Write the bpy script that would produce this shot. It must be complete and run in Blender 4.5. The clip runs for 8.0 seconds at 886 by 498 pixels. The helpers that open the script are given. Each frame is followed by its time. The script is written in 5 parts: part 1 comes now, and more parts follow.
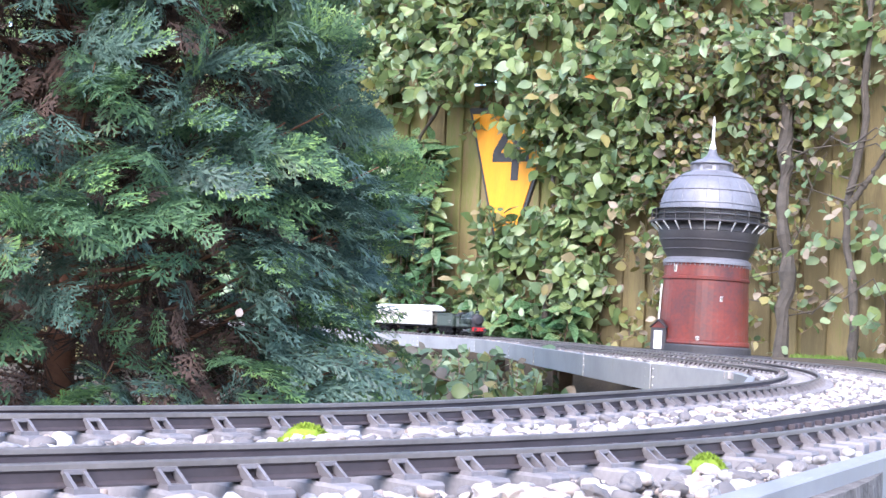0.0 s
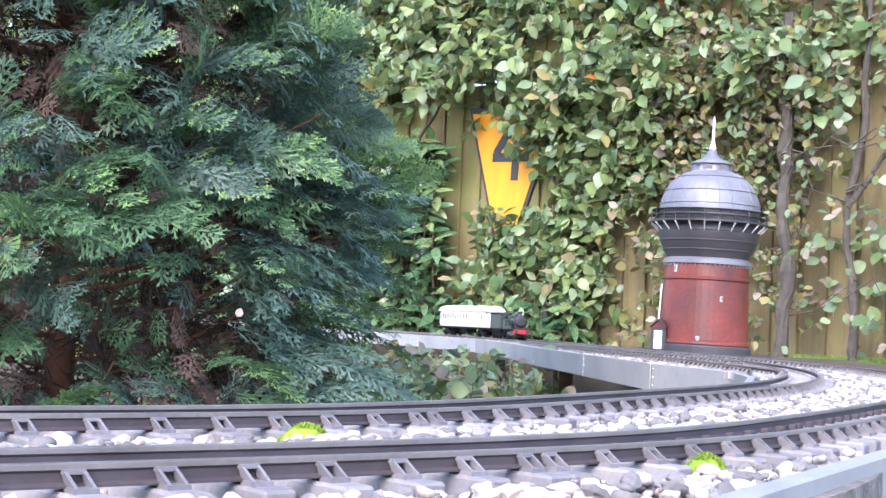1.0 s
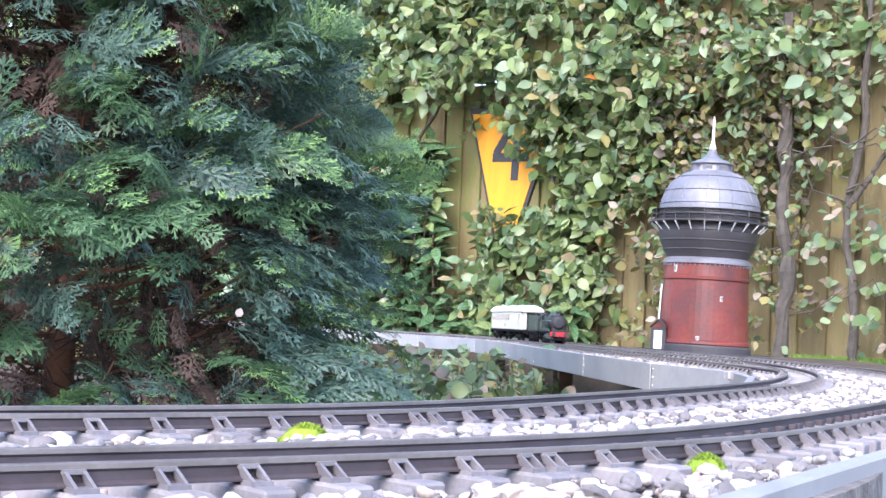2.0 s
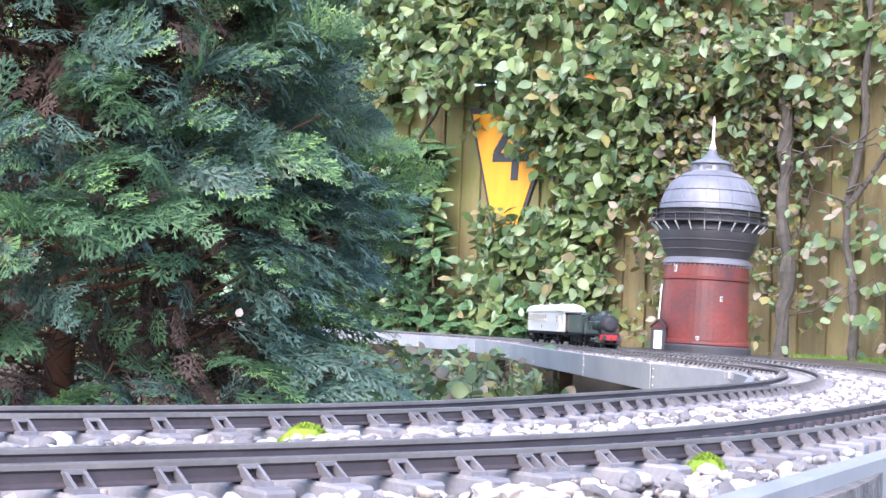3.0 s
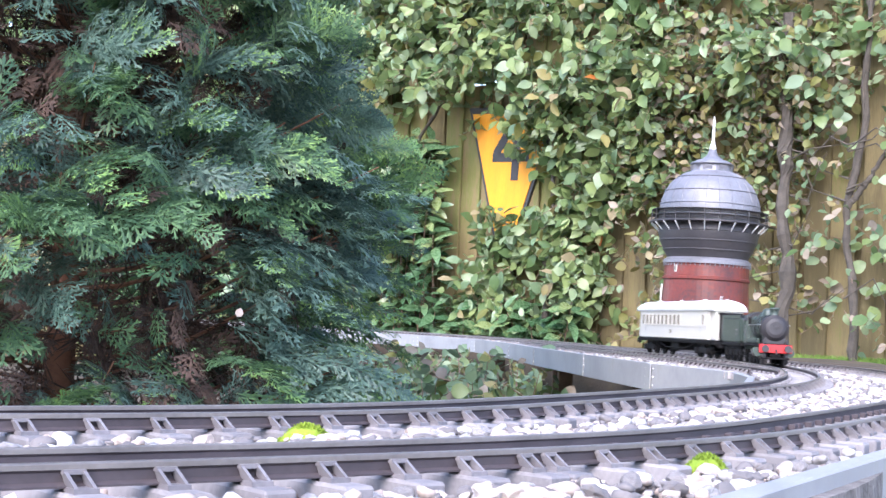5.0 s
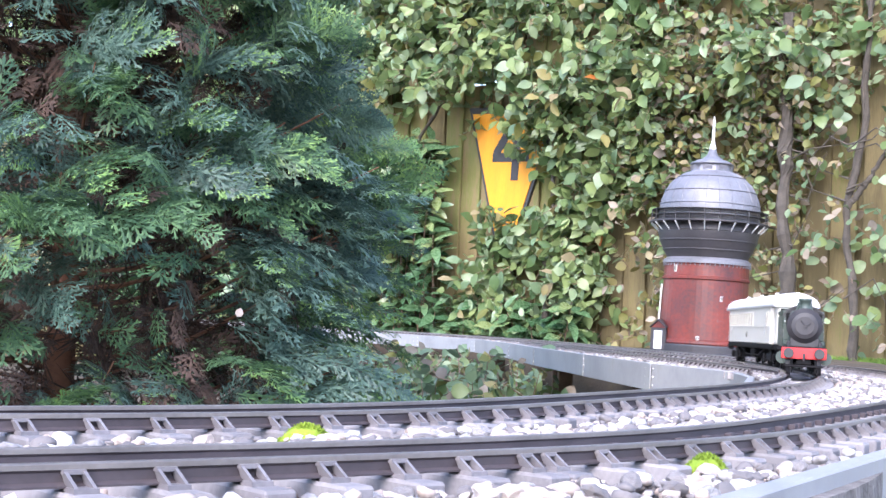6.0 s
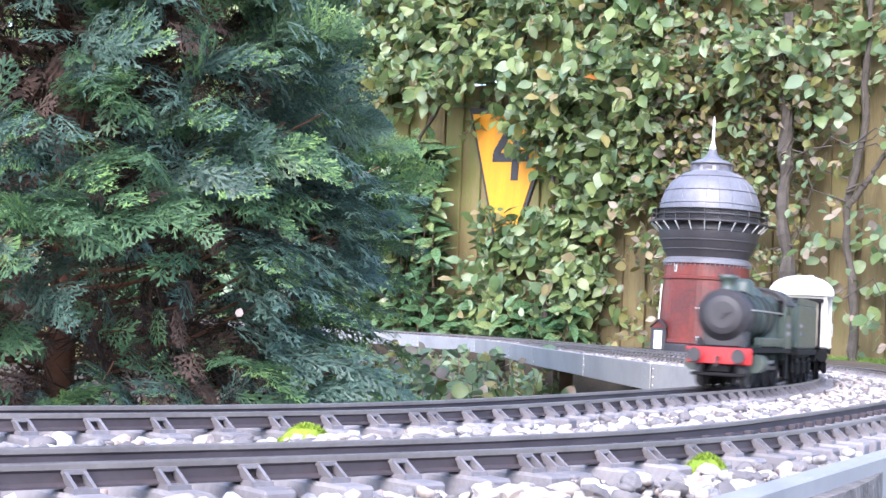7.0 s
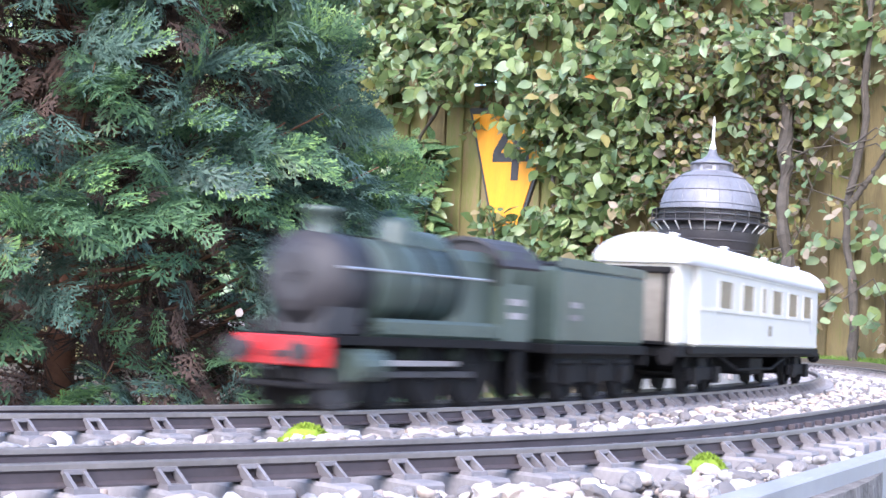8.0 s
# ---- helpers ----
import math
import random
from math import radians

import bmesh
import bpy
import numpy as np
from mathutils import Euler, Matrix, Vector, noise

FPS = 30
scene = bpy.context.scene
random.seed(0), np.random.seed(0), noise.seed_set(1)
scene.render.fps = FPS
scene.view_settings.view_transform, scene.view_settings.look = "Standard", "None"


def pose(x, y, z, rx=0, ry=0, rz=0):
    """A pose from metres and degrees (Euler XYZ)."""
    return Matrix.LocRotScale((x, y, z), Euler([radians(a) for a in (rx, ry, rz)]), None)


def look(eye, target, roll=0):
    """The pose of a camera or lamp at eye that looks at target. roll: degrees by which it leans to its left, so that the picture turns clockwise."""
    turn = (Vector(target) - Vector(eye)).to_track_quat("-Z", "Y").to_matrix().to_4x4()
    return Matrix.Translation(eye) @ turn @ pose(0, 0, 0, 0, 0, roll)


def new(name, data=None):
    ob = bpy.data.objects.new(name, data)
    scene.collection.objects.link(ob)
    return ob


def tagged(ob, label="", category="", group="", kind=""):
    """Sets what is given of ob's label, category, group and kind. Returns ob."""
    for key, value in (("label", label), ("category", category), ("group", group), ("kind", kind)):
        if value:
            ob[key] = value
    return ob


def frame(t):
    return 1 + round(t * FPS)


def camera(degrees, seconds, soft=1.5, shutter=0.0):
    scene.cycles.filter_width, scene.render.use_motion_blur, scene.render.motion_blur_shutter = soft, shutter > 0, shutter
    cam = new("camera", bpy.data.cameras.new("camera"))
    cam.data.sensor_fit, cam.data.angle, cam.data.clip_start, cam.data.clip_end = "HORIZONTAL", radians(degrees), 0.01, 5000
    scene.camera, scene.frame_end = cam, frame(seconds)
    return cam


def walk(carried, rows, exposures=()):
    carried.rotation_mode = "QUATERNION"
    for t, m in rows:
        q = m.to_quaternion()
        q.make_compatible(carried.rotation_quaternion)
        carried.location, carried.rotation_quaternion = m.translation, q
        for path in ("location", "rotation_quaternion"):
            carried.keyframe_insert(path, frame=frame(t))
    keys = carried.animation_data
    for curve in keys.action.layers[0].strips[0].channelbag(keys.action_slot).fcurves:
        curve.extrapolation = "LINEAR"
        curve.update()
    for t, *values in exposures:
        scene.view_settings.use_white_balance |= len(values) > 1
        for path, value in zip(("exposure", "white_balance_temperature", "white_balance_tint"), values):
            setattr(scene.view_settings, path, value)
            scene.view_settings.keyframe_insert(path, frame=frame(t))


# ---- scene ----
RAIL = 0.40            # height of the rail heads above the garden soil
EYE = Vector((0.0, 0.0, RAIL + 0.052))
cam = camera(34.82, 8.0, soft=1.5, shutter=0.8)
VIEW = Matrix.Translation(EYE) @ pose(0, 0, 0, 90 + 3.02) @ pose(0, 0, 0, 0, 0, 2.75)
walk(cam, [(0.0, VIEW), (8.0, VIEW)], exposures=[(0.0, 2.06, 6080, 19), (8.0, 2.06, 6080, 19)])

# ---- daylight ----
world = bpy.data.worlds.new("world")
scene.world = world
world.use_nodes = True
nt = world.node_tree
sky = nt.nodes.new("ShaderNodeTexSky")
sky.sky_type, sky.sun_disc = "NISHITA", False
sky.sun_elevation, sky.sun_rotation = radians(39), radians(200)
nt.links.new(sky.outputs[0], nt.nodes["Background"].inputs[0])
nt.nodes["Background"].inputs[1].default_value = 0.15
sun = new("sun", bpy.data.lights.new("sun", "SUN"))
sun.data.energy, sun.data.angle, sun.data.color = 1.6, radians(50), (1.0, 0.95, 0.88)
sun.matrix_world = look((-1.8, -4.9, 4.2), (0, 0, 0))


# ---- materials ----
def mat(name, a, b=None, rough=0.7, metal=0.0, scale=8.0, fine=60.0, bump=0.2, depth=0.002, per_object=0.0, per_island=0.0,
        stretch=(1, 1, 1), spec=0.5, c=None, transl=0.0):
    """Two colours mixed by noise at two scales, with fine relief; c: a third colour in sparse patches."""
    m = bpy.data.materials.new(name)
    m.use_nodes = True
    n, l = m.node_tree.nodes, m.node_tree.links
    p = n["Principled BSDF"]
    b = b or tuple(v * 0.75 for v in a)
    tc = n.new("ShaderNodeTexCoord")
    mp = n.new("ShaderNodeMapping")
    mp.inputs["Scale"].default_value = stretch
    l.new(tc.outputs["Object"], mp.inputs[0])
    n1, n2 = n.new("ShaderNodeTexNoise"), n.new("ShaderNodeTexNoise")
    n1.inputs["Scale"].default_value, n2.inputs["Scale"].default_value = scale, fine
    n1.inputs["Detail"].default_value, n2.inputs["Detail"].default_value = 4, 5
    for t in (n1, n2):
        l.new(mp.outputs[0], t.inputs["Vector"])
    add = n.new("ShaderNodeMath")
    add.operation = "MULTIPLY_ADD"
    l.new(n2.outputs[0], add.inputs[0])
    add.inputs[1].default_value = 0.5
    l.new(n1.outputs[0], add.inputs[2])
    fac = add.outputs[0]
    if per_object or per_island:
        if per_object:
            src = n.new("ShaderNodeObjectInfo").outputs["Random"]
        else:
            src = n.new("ShaderNodeNewGeometry").outputs["Random Per Island"]
        sh = n.new("ShaderNodeMath")
        sh.operation = "MULTIPLY_ADD"
        l.new(src, sh.inputs[0])
        sh.inputs[1].default_value = per_object or per_island
        l.new(fac, sh.inputs[2])
        off = n.new("ShaderNodeMath")
        off.operation = "SUBTRACT"
        l.new(sh.outputs[0], off.inputs[0])
        off.inputs[1].default_value = (per_object or per_island) * 0.5
        fac = off.outputs[0]
    ramp = n.new("ShaderNodeValToRGB")
    e = ramp.color_ramp.elements
    e[0].position, e[0].color = 0.5, (*a, 1)
    e[1].position, e[1].color = 1.0, (*b, 1)
    if c:
        x = e.new(1.0)
        e[1].position = 0.85
        x.color = (*c, 1)
    l.new(fac, ramp.inputs[0])
    l.new(ramp.outputs[0], p.inputs["Base Color"])
    p.inputs["Roughness"].default_value, p.inputs["Metallic"].default_value = rough, metal
    p.inputs["Specular IOR Level"].default_value = spec
    rr = n.new("ShaderNodeMapRange")
    l.new(n2.outputs[0], rr.inputs[0])
    rr.inputs[3].default_value, rr.inputs[4].default_value = max(rough - 0.12, 0.05), min(rough + 0.12, 1)
    l.new(rr.outputs[0], p.inputs["Roughness"])
    if bump:
        bn = n.new("ShaderNodeBump")
        bn.inputs["Strength"].default_value, bn.inputs["Distance"].default_value = bump, depth
        l.new(add.outputs[0], bn.inputs["Height"])
        l.new(bn.outputs[0], p.inputs["Normal"])
    if transl:
        ts = n.new("ShaderNodeBsdfTranslucent")
        l.new(ramp.outputs[0], ts.inputs[0])
        mx = n.new("ShaderNodeMixShader")
        mx.inputs[0].default_value = transl
        l.new(p.outputs[0], mx.inputs[1])
        l.new(ts.outputs[0], mx.inputs[2])
        l.new(mx.outputs[0], n["Material Output"].inputs[0])
    return m


M_SOIL = mat("soil", (0.055, 0.04, 0.028), (0.11, 0.085, 0.055), 0.95, scale=6, fine=90, bump=0.6, depth=0.01)
M_STEEL = mat("rail_steel", (0.15, 0.135, 0.13), (0.25, 0.225, 0.215), 0.42, 0.4, scale=20, fine=300, bump=0.1, depth=0.0004)
# Brown rail sides, with the shade below the head put into the colour.
M_WEB = mat("shaded_brown_rail_side", (0.048, 0.038, 0.043), (0.090, 0.072, 0.079), 0.7, 0.1, scale=20, fine=300, bump=0.1, depth=0.0004)
M_SLEEPER = mat("sleeper_plastic", (0.18, 0.168, 0.175), (0.31, 0.29, 0.297), 0.75, scale=40, fine=400, bump=0.3, depth=0.0006, per_object=0.35)
M_CHAIR = mat("chair_plastic", (0.15, 0.14, 0.15), (0.27, 0.25, 0.265), 0.6, scale=60, fine=400, bump=0.2, depth=0.0004, per_object=0.3)
M_ZINC = mat("zinc_grey_board", (0.225, 0.23, 0.245), (0.315, 0.32, 0.333), 0.55, 0.0, scale=4, fine=60, bump=0.15, depth=0.001, c=(0.30, 0.30, 0.28))
M_BALLAST = mat("ballast_stone", (0.17, 0.155, 0.155), (0.56, 0.545, 0.545), 0.9, scale=30, fine=300, bump=0.5, depth=0.001, per_island=1.3, c=(0.43, 0.35, 0.30))
# Darker than the stones: shade in their gaps is put into this colour.
M_BED = mat("shaded_ballast_bed", (0.10, 0.09, 0.085), (0.24, 0.22, 0.21), 0.95, scale=60, fine=240, bump=0.8, depth=0.004)
M_PLANK = mat("weathered_plank", (0.12, 0.095, 0.045), (0.23, 0.18, 0.085), 0.85, scale=3, fine=40, bump=0.4, depth=0.002, per_object=0.5, stretch=(6, 6, 0.6), c=(0.17, 0.18, 0.055))
M_FRONDS = mat("cypress_frond", (0.062, 0.118, 0.098), (0.150, 0.240, 0.190), 0.42, scale=3, fine=30, bump=0.0, per_island=0.9, transl=0.42)
M_BARK = mat("bark", (0.10, 0.065, 0.045), (0.2, 0.13, 0.09), 0.9, scale=20, fine=120, bump=0.6, depth=0.004)
M_LEAF = mat("climber_leaf", (0.100, 0.165, 0.062), (0.250, 0.320, 0.125), 0.32, scale=2, fine=25, bump=0.1, depth=0.001, per_island=0.8, transl=0.30)
M_LEAF_Y = mat("autumn_leaf", (0.16, 0.17, 0.045), (0.33, 0.29, 0.11), 0.55, scale=2, fine=25, bump=0.1, depth=0.001, per_island=0.9, transl=0.30, c=(0.30, 0.25, 0.14))
M_TOWER_RED = mat("red_brick_model", (0.050, 0.026, 0.029), (0.20, 0.034, 0.022), 0.45, scale=6, fine=90, bump=0.25, depth=0.001, c=(0.15, 0.085, 0.08))
M_TOWER_GREY = mat("grey_tank", (0.15, 0.15, 0.17), (0.25, 0.25, 0.28), 0.46, 0.2, scale=9, fine=120, bump=0.1, depth=0.001)
M_TOWER_DARK = mat("dark_tank", (0.035, 0.033, 0.038), (0.07, 0.065, 0.07), 0.5, 0.1, scale=9, fine=120, bump=0.1, depth=0.001)
M_GREEN = mat("loco_green", (0.038, 0.056, 0.048), (0.060, 0.082, 0.071), 0.38, scale=20, fine=200, bump=0.05, depth=0.0004)
M_BLACK = mat("loco_black", (0.007, 0.007, 0.008), (0.014, 0.013, 0.014), 0.7, spec=0.15, scale=30, fine=200, bump=0.1, depth=0.0004)
M_SMOKEBOX = mat("smokebox_grey", (0.022, 0.020, 0.023), (0.042, 0.039, 0.043), 0.55, scale=30, fine=200, bump=0.1, depth=0.0004)
M_RED = mat("signal_red", (0.46, 0.018, 0.022), (0.56, 0.03, 0.03), 0.45, scale=20, fine=200, bump=0.0)
M_WHITE = mat("coach_white", (0.58, 0.555, 0.505), (0.64, 0.615, 0.565), 0.45, scale=10, fine=100, bump=0.0)
M_ROOF = mat("roof_white", (0.78, 0.78, 0.79), (0.84, 0.84, 0.84), 0.5, scale=10, fine=100, bump=0.0)
M_YELLOW = mat("sign_yellow", (0.80, 0.36, 0.02), (0.72, 0.30, 0.02), 0.6, scale=5, fine=40, bump=0.2, depth=0.001, stretch=(5, 5, 0.7))
M_FROND_TIP = mat("cypress_frond_tip", (0.14, 0.26, 0.080), (0.25, 0.40, 0.13), 0.45, scale=4, fine=30, bump=0.0, per_island=0.5, transl=0.28)
M_FRONDS_G = mat("cypress_frond_green", (0.066, 0.135, 0.075), (0.150, 0.265, 0.125), 0.42, scale=3, fine=30, bump=0.0, per_island=0.9, transl=0.42)
# Dead brown growth, darkened so the crown's inner shade sits in the colour.
M_DEAD_SHADE = mat("withered_shaded_inside", (0.034, 0.021, 0.017), (0.085, 0.050, 0.037), 0.9, scale=6, fine=40, bump=0.0, per_island=0.5)
M_TWIG = mat("red_brown_twig", (0.14, 0.06, 0.035), (0.22, 0.11, 0.07), 0.85, scale=20, fine=120, bump=0.4, depth=0.002)
M_STEM = mat("grey_stem", (0.050, 0.043, 0.036), (0.10, 0.085, 0.07), 0.9, scale=25, fine=120, bump=0.7, depth=0.004)
M_AUCUBA = mat("glossy_leaf", (0.046, 0.105, 0.046), (0.10, 0.18, 0.08), 0.28, scale=3, fine=60, bump=0.1, depth=0.001, per_island=0.5, transl=0.06, c=(0.18, 0.23, 0.09))
M_LEAF_P = mat("faded_leaf", (0.15, 0.12, 0.085), (0.34, 0.285, 0.22), 0.6, scale=3, fine=25, bump=0.1, depth=0.001, per_island=0.9, transl=0.15)
M_LEAF_B = mat("pale_leaf", (0.13, 0.205, 0.11), (0.28, 0.36, 0.20), 0.42, scale=2, fine=25, bump=0.1, depth=0.001, per_island=0.8, transl=0.22)
M_LEAF_O = mat("orange_leaf", (0.42, 0.12, 0.03), (0.55, 0.22, 0.05), 0.5, scale=2, fine=25, bump=0.1, depth=0.001, per_island=0.8, transl=0.3)
M_GLASS = mat("curtained_glass", (0.17, 0.155, 0.135), (0.25, 0.23, 0.20), 0.2, scale=30, fine=200, bump=0.0)
M_SILVER = mat("bright_metal", (0.45, 0.45, 0.46), (0.6, 0.6, 0.6), 0.35, 0.8, scale=30, fine=200, bump=0.1, depth=0.0003)
M_PALE = mat("pale_paint", (0.62, 0.62, 0.62), (0.72, 0.72, 0.72), 0.6, scale=30, fine=200, bump=0.1, depth=0.0003)
M_SIGN_DARK = mat("sign_black", (0.03, 0.03, 0.035), (0.05, 0.05, 0.055), 0.6, scale=20, fine=100, bump=0.1, depth=0.0005)
M_GRASS = mat("grass", (0.10, 0.20, 0.03), (0.22, 0.34, 0.06), 0.7, scale=6, fine=40, bump=0.0, per_island=0.6, transl=0.2)
M_TWIG_DRY = mat("dry_twig", (0.16, 0.10, 0.07), (0.30, 0.21, 0.15), 0.9, scale=20, fine=100, bump=0.4, depth=0.001)
M_MOSS = mat("moss", (0.13, 0.21, 0.015), (0.25, 0.34, 0.03), 0.9, scale=60, fine=400, bump=0.6, depth=0.002)


# ---- mesh helpers ----
def part(name, bm, material, parent=None, label="", smooth=False):
    me = bpy.data.meshes.new(name)
    bm.normal_update()
    bm.to_mesh(me)
    bm.free()
    if smooth:
        me.shade_smooth()
    for mm in (material if isinstance(material, (list, tuple)) else [material]):
        me.materials.append(mm)
    ob = new(name, me)
    if parent:
        ob.parent = parent
    if label:
        ob["label"] = label
    return ob


def box(bm, x0, x1, y0, y1, z0, z1, bevel=0.0, m=None):
    r = bmesh.ops.create_cube(bm, size=1)
    vs = r["verts"]
    for v in vs:
        v.co = Vector((x0 + (v.co.x + 0.5) * (x1 - x0), y0 + (v.co.y + 0.5) * (y1 - y0), z0 + (v.co.z + 0.5) * (z1 - z0)))
    if bevel:
        es = list({e for v in vs for e in v.link_edges})
        r = bmesh.ops.bevel(bm, geom=es, offset=bevel, segments=1, affect="EDGES")
        vs = list({v for f in r["faces"] for v in f.verts} | {v for v in vs if v.is_valid})
    if m:
        bmesh.ops.transform(bm, matrix=m, verts=vs)
    return vs


def lathe(bm, profile, steps=48, centre=(0, 0), cap=True):
    """Turns (radius, height) pairs round the upright axis."""
    rings = []
    for r, z in profile:
        rings.append([bm.verts.new((centre[0] + r * math.cos(2 * math.pi * i / steps), centre[1] + r * math.sin(2 * math.pi * i / steps), z)) for i in range(steps)])
    for a, b in zip(rings, rings[1:]):
        for i in range(steps):
            bm.faces.new((a[i], a[(i + 1) % steps], b[(i + 1) % steps], b[i]))
    if cap:
        bm.faces.new(rings[0][::-1])
        bm.faces.new(rings[-1])
    return bm


def rod(bm, a, b, r0, r1=None, n=8):
    a, b = Vector(a), Vector(b)
    r1 = r0 if r1 is None else r1
    q = (b - a).to_track_quat("Z", "Y").to_matrix()
    ra = [bm.verts.new(a + q @ Vector((r0 * math.cos(2 * math.pi * i / n), r0 * math.sin(2 * math.pi * i / n), 0))) for i in range(n)]
    rb = [bm.verts.new(b + q @ Vector((r1 * math.cos(2 * math.pi * i / n), r1 * math.sin(2 * math.pi * i / n), 0))) for i in range(n)]
    for i in range(n):
        bm.faces.new((ra[i], ra[(i + 1) % n], rb[(i + 1) % n], rb[i]))
    bm.faces.new(ra[::-1])
    bm.faces.new(rb)


def tube_path(bm, pts, radii, n=9):
    """One connected tapering tube through the points."""
    rings = []
    pts = [Vector(p) for p in pts]
    for i, p in enumerate(pts):
        d = pts[min(i + 1, len(pts) - 1)] - pts[max(i - 1, 0)]
        q = d.to_track_quat("Z", "Y").to_matrix()
        rings.append([bm.verts.new(p + q @ Vector((radii[i] * math.cos(2 * math.pi * k / n), radii[i] * math.sin(2 * math.pi * k / n), 0))) for k in range(n)])
    for a, b in zip(rings, rings[1:]):
        j = min(range(n), key=lambda k: (b[k].co - a[0].co).length)
        for k in range(n):
            bm.faces.new((a[k], a[(k + 1) % n], b[(k + 1 + j) % n], b[(k + j) % n]))
    bm.faces.new(rings[0][::-1])
    bm.faces.new(rings[-1])


def thing(name, label, category, group="", kind="", at=(0, 0, 0)):
    ob = new(name)
    ob.empty_display_size = 0.05
    ob.location = at
    return tagged(ob, label, category, group, kind)


# ---- the line of the railway, in plan ----
LINE_Y = (0.30, 0.44, 0.555, 0.683, 0.797, 0.887, 1.047, 1.258, 1.70, 2.25, 2.6, 2.9, 3.3, 3.7, 4.1, 4.55, 5.05, 5.50, 5.90, 6.20, 6.50, 6.90, 7.30, 8.0, 9.0, 10.0)
LINE_X = (-0.80, -0.545, -0.38, -0.22, -0.096, -0.020, 0.078, 0.190, 0.402, 0.580, 0.650, 0.684, 0.688, 0.639, 0.573, 0.503, 0.432, 0.372, 0.310, 0.250, 0.166, -0.010, -0.220, -0.63, -1.22, -1.80)


def spline(t, xs, ys):
    """Natural cubic spline through xs, ys at t."""
    xs, ys = np.array(xs), np.array(ys)
    n = len(xs)
    h = np.diff(xs)
    a = np.zeros((n, n))
    r = np.zeros(n)
    a[0, 0] = a[-1, -1] = 1
    for i in range(1, n - 1):
        a[i, i - 1:i + 2] = h[i - 1], 2 * (h[i - 1] + h[i]), h[i]
        r[i] = 6 * ((ys[i + 1] - ys[i]) / h[i] - (ys[i] - ys[i - 1]) / h[i - 1])
    m = np.linalg.solve(a, r)
    i = np.clip(np.searchsorted(xs, t) - 1, 0, n - 2)
    d0, d1 = t - xs[i], xs[i + 1] - t
    return (m[i] * d1 ** 3 + m[i + 1] * d0 ** 3) / (6 * h[i]) + (ys[i] / h[i] - m[i] * h[i] / 6) * d1 + (ys[i + 1] / h[i] - m[i + 1] * h[i] / 6) * d0


_y = np.linspace(0.30, 10.0, 3000)
_x = spline(_y, LINE_Y, LINE_X)
_s = np.concatenate([[0], np.cumsum(np.hypot(np.diff(_x), np.diff(_y)))])
STEP = 0.01
SS = np.arange(0, _s[-1], STEP)
CX, CY = np.interp(SS, _s, _x), np.interp(SS, _s, _y)
HX, HY = np.gradient(CX), np.gradient(CY)
_w = np.exp(-0.5 * (np.arange(-20, 21) / 8.0) ** 2)
HX, HY = (np.convolve(np.pad(h, 20, mode="edge"), _w / _w.sum(), mode="valid") for h in (HX, HY))
_l = np.hypot(HX, HY)
HX, HY = HX / _l, HY / _l


def on_line(s, off=0.0):
    """Place on the line s metres from its near end, off metres to the outer side, and its heading away from the near end."""
    x, y, hx, hy = (float(np.interp(s, SS, q)) for q in (CX, CY, HX, HY))
    return x + hy * off, y - hx * off, hx, hy


def sweep(bm, profile, s0, s1, off=0.0, step=0.02, closed=True):
    """Sweeps a profile of (outward, up) pairs along the line."""
    rings = []
    for s in np.linspace(s0, s1, max(2, int((s1 - s0) / step) + 1)):
        ring = []
        for o, z in profile:
            x, y, hx, hy = on_line(s, (off(s) if callable(off) else off) + (o(s) if callable(o) else o))
            ring.append(bm.verts.new((x, y, RAIL + z)))
        rings.append(ring)
    n = len(profile)
    for a, b in zip(rings, rings[1:]):
        for i in range(n if closed else n - 1):
            bm.faces.new((a[i], a[(i + 1) % n], b[(i + 1) % n], b[i]))
    if closed:
        bm.faces.new(rings[0][::-1])
        bm.faces.new(rings[-1])
    bmesh.ops.recalc_face_normals(bm, faces=bm.faces[:])
    return bm


GAUGE, SECOND = 0.045, 0.200


def inner(s):
    """Offset of the deck's inner edge, which leaves room for the siding past the bend."""
    return float(np.interp(s, (2.15, 2.45, 2.80, 3.05, 3.2, 3.5, 4.3, 5.2, 6.0, 6.5), (-0.068, -0.075, -0.105, -0.195, -0.235, -0.265, -0.230, -0.155, -0.085, -0.068)))


def outer(s):
    """Distance of the deck's outer edge from the inner track."""
    return float(np.interp(s, (0.78, 1.12), (0.346, 0.268)))



END = float(SS[-1]) - 0.05


# ---- ground: low soil west of the line, a raised bed between the line and the fence ----
FENCE0 = Vector((-0.498, 9.3, 0.0))
FU = Vector((2.662, -2.4, 0.0)).normalized()
FN = Vector((FU.y, -FU.x, 0.0))          # from the fence towards the lawn side


def line_offset(x, y):
    """Signed distance from the line, positive on its outer side."""
    d = (CX[None, :] - x[:, None]) ** 2 + (CY[None, :] - y[:, None]) ** 2
    i = d.argmin(1)
    return (x - CX[i]) * HY[i] - (y - CY[i]) * HX[i]


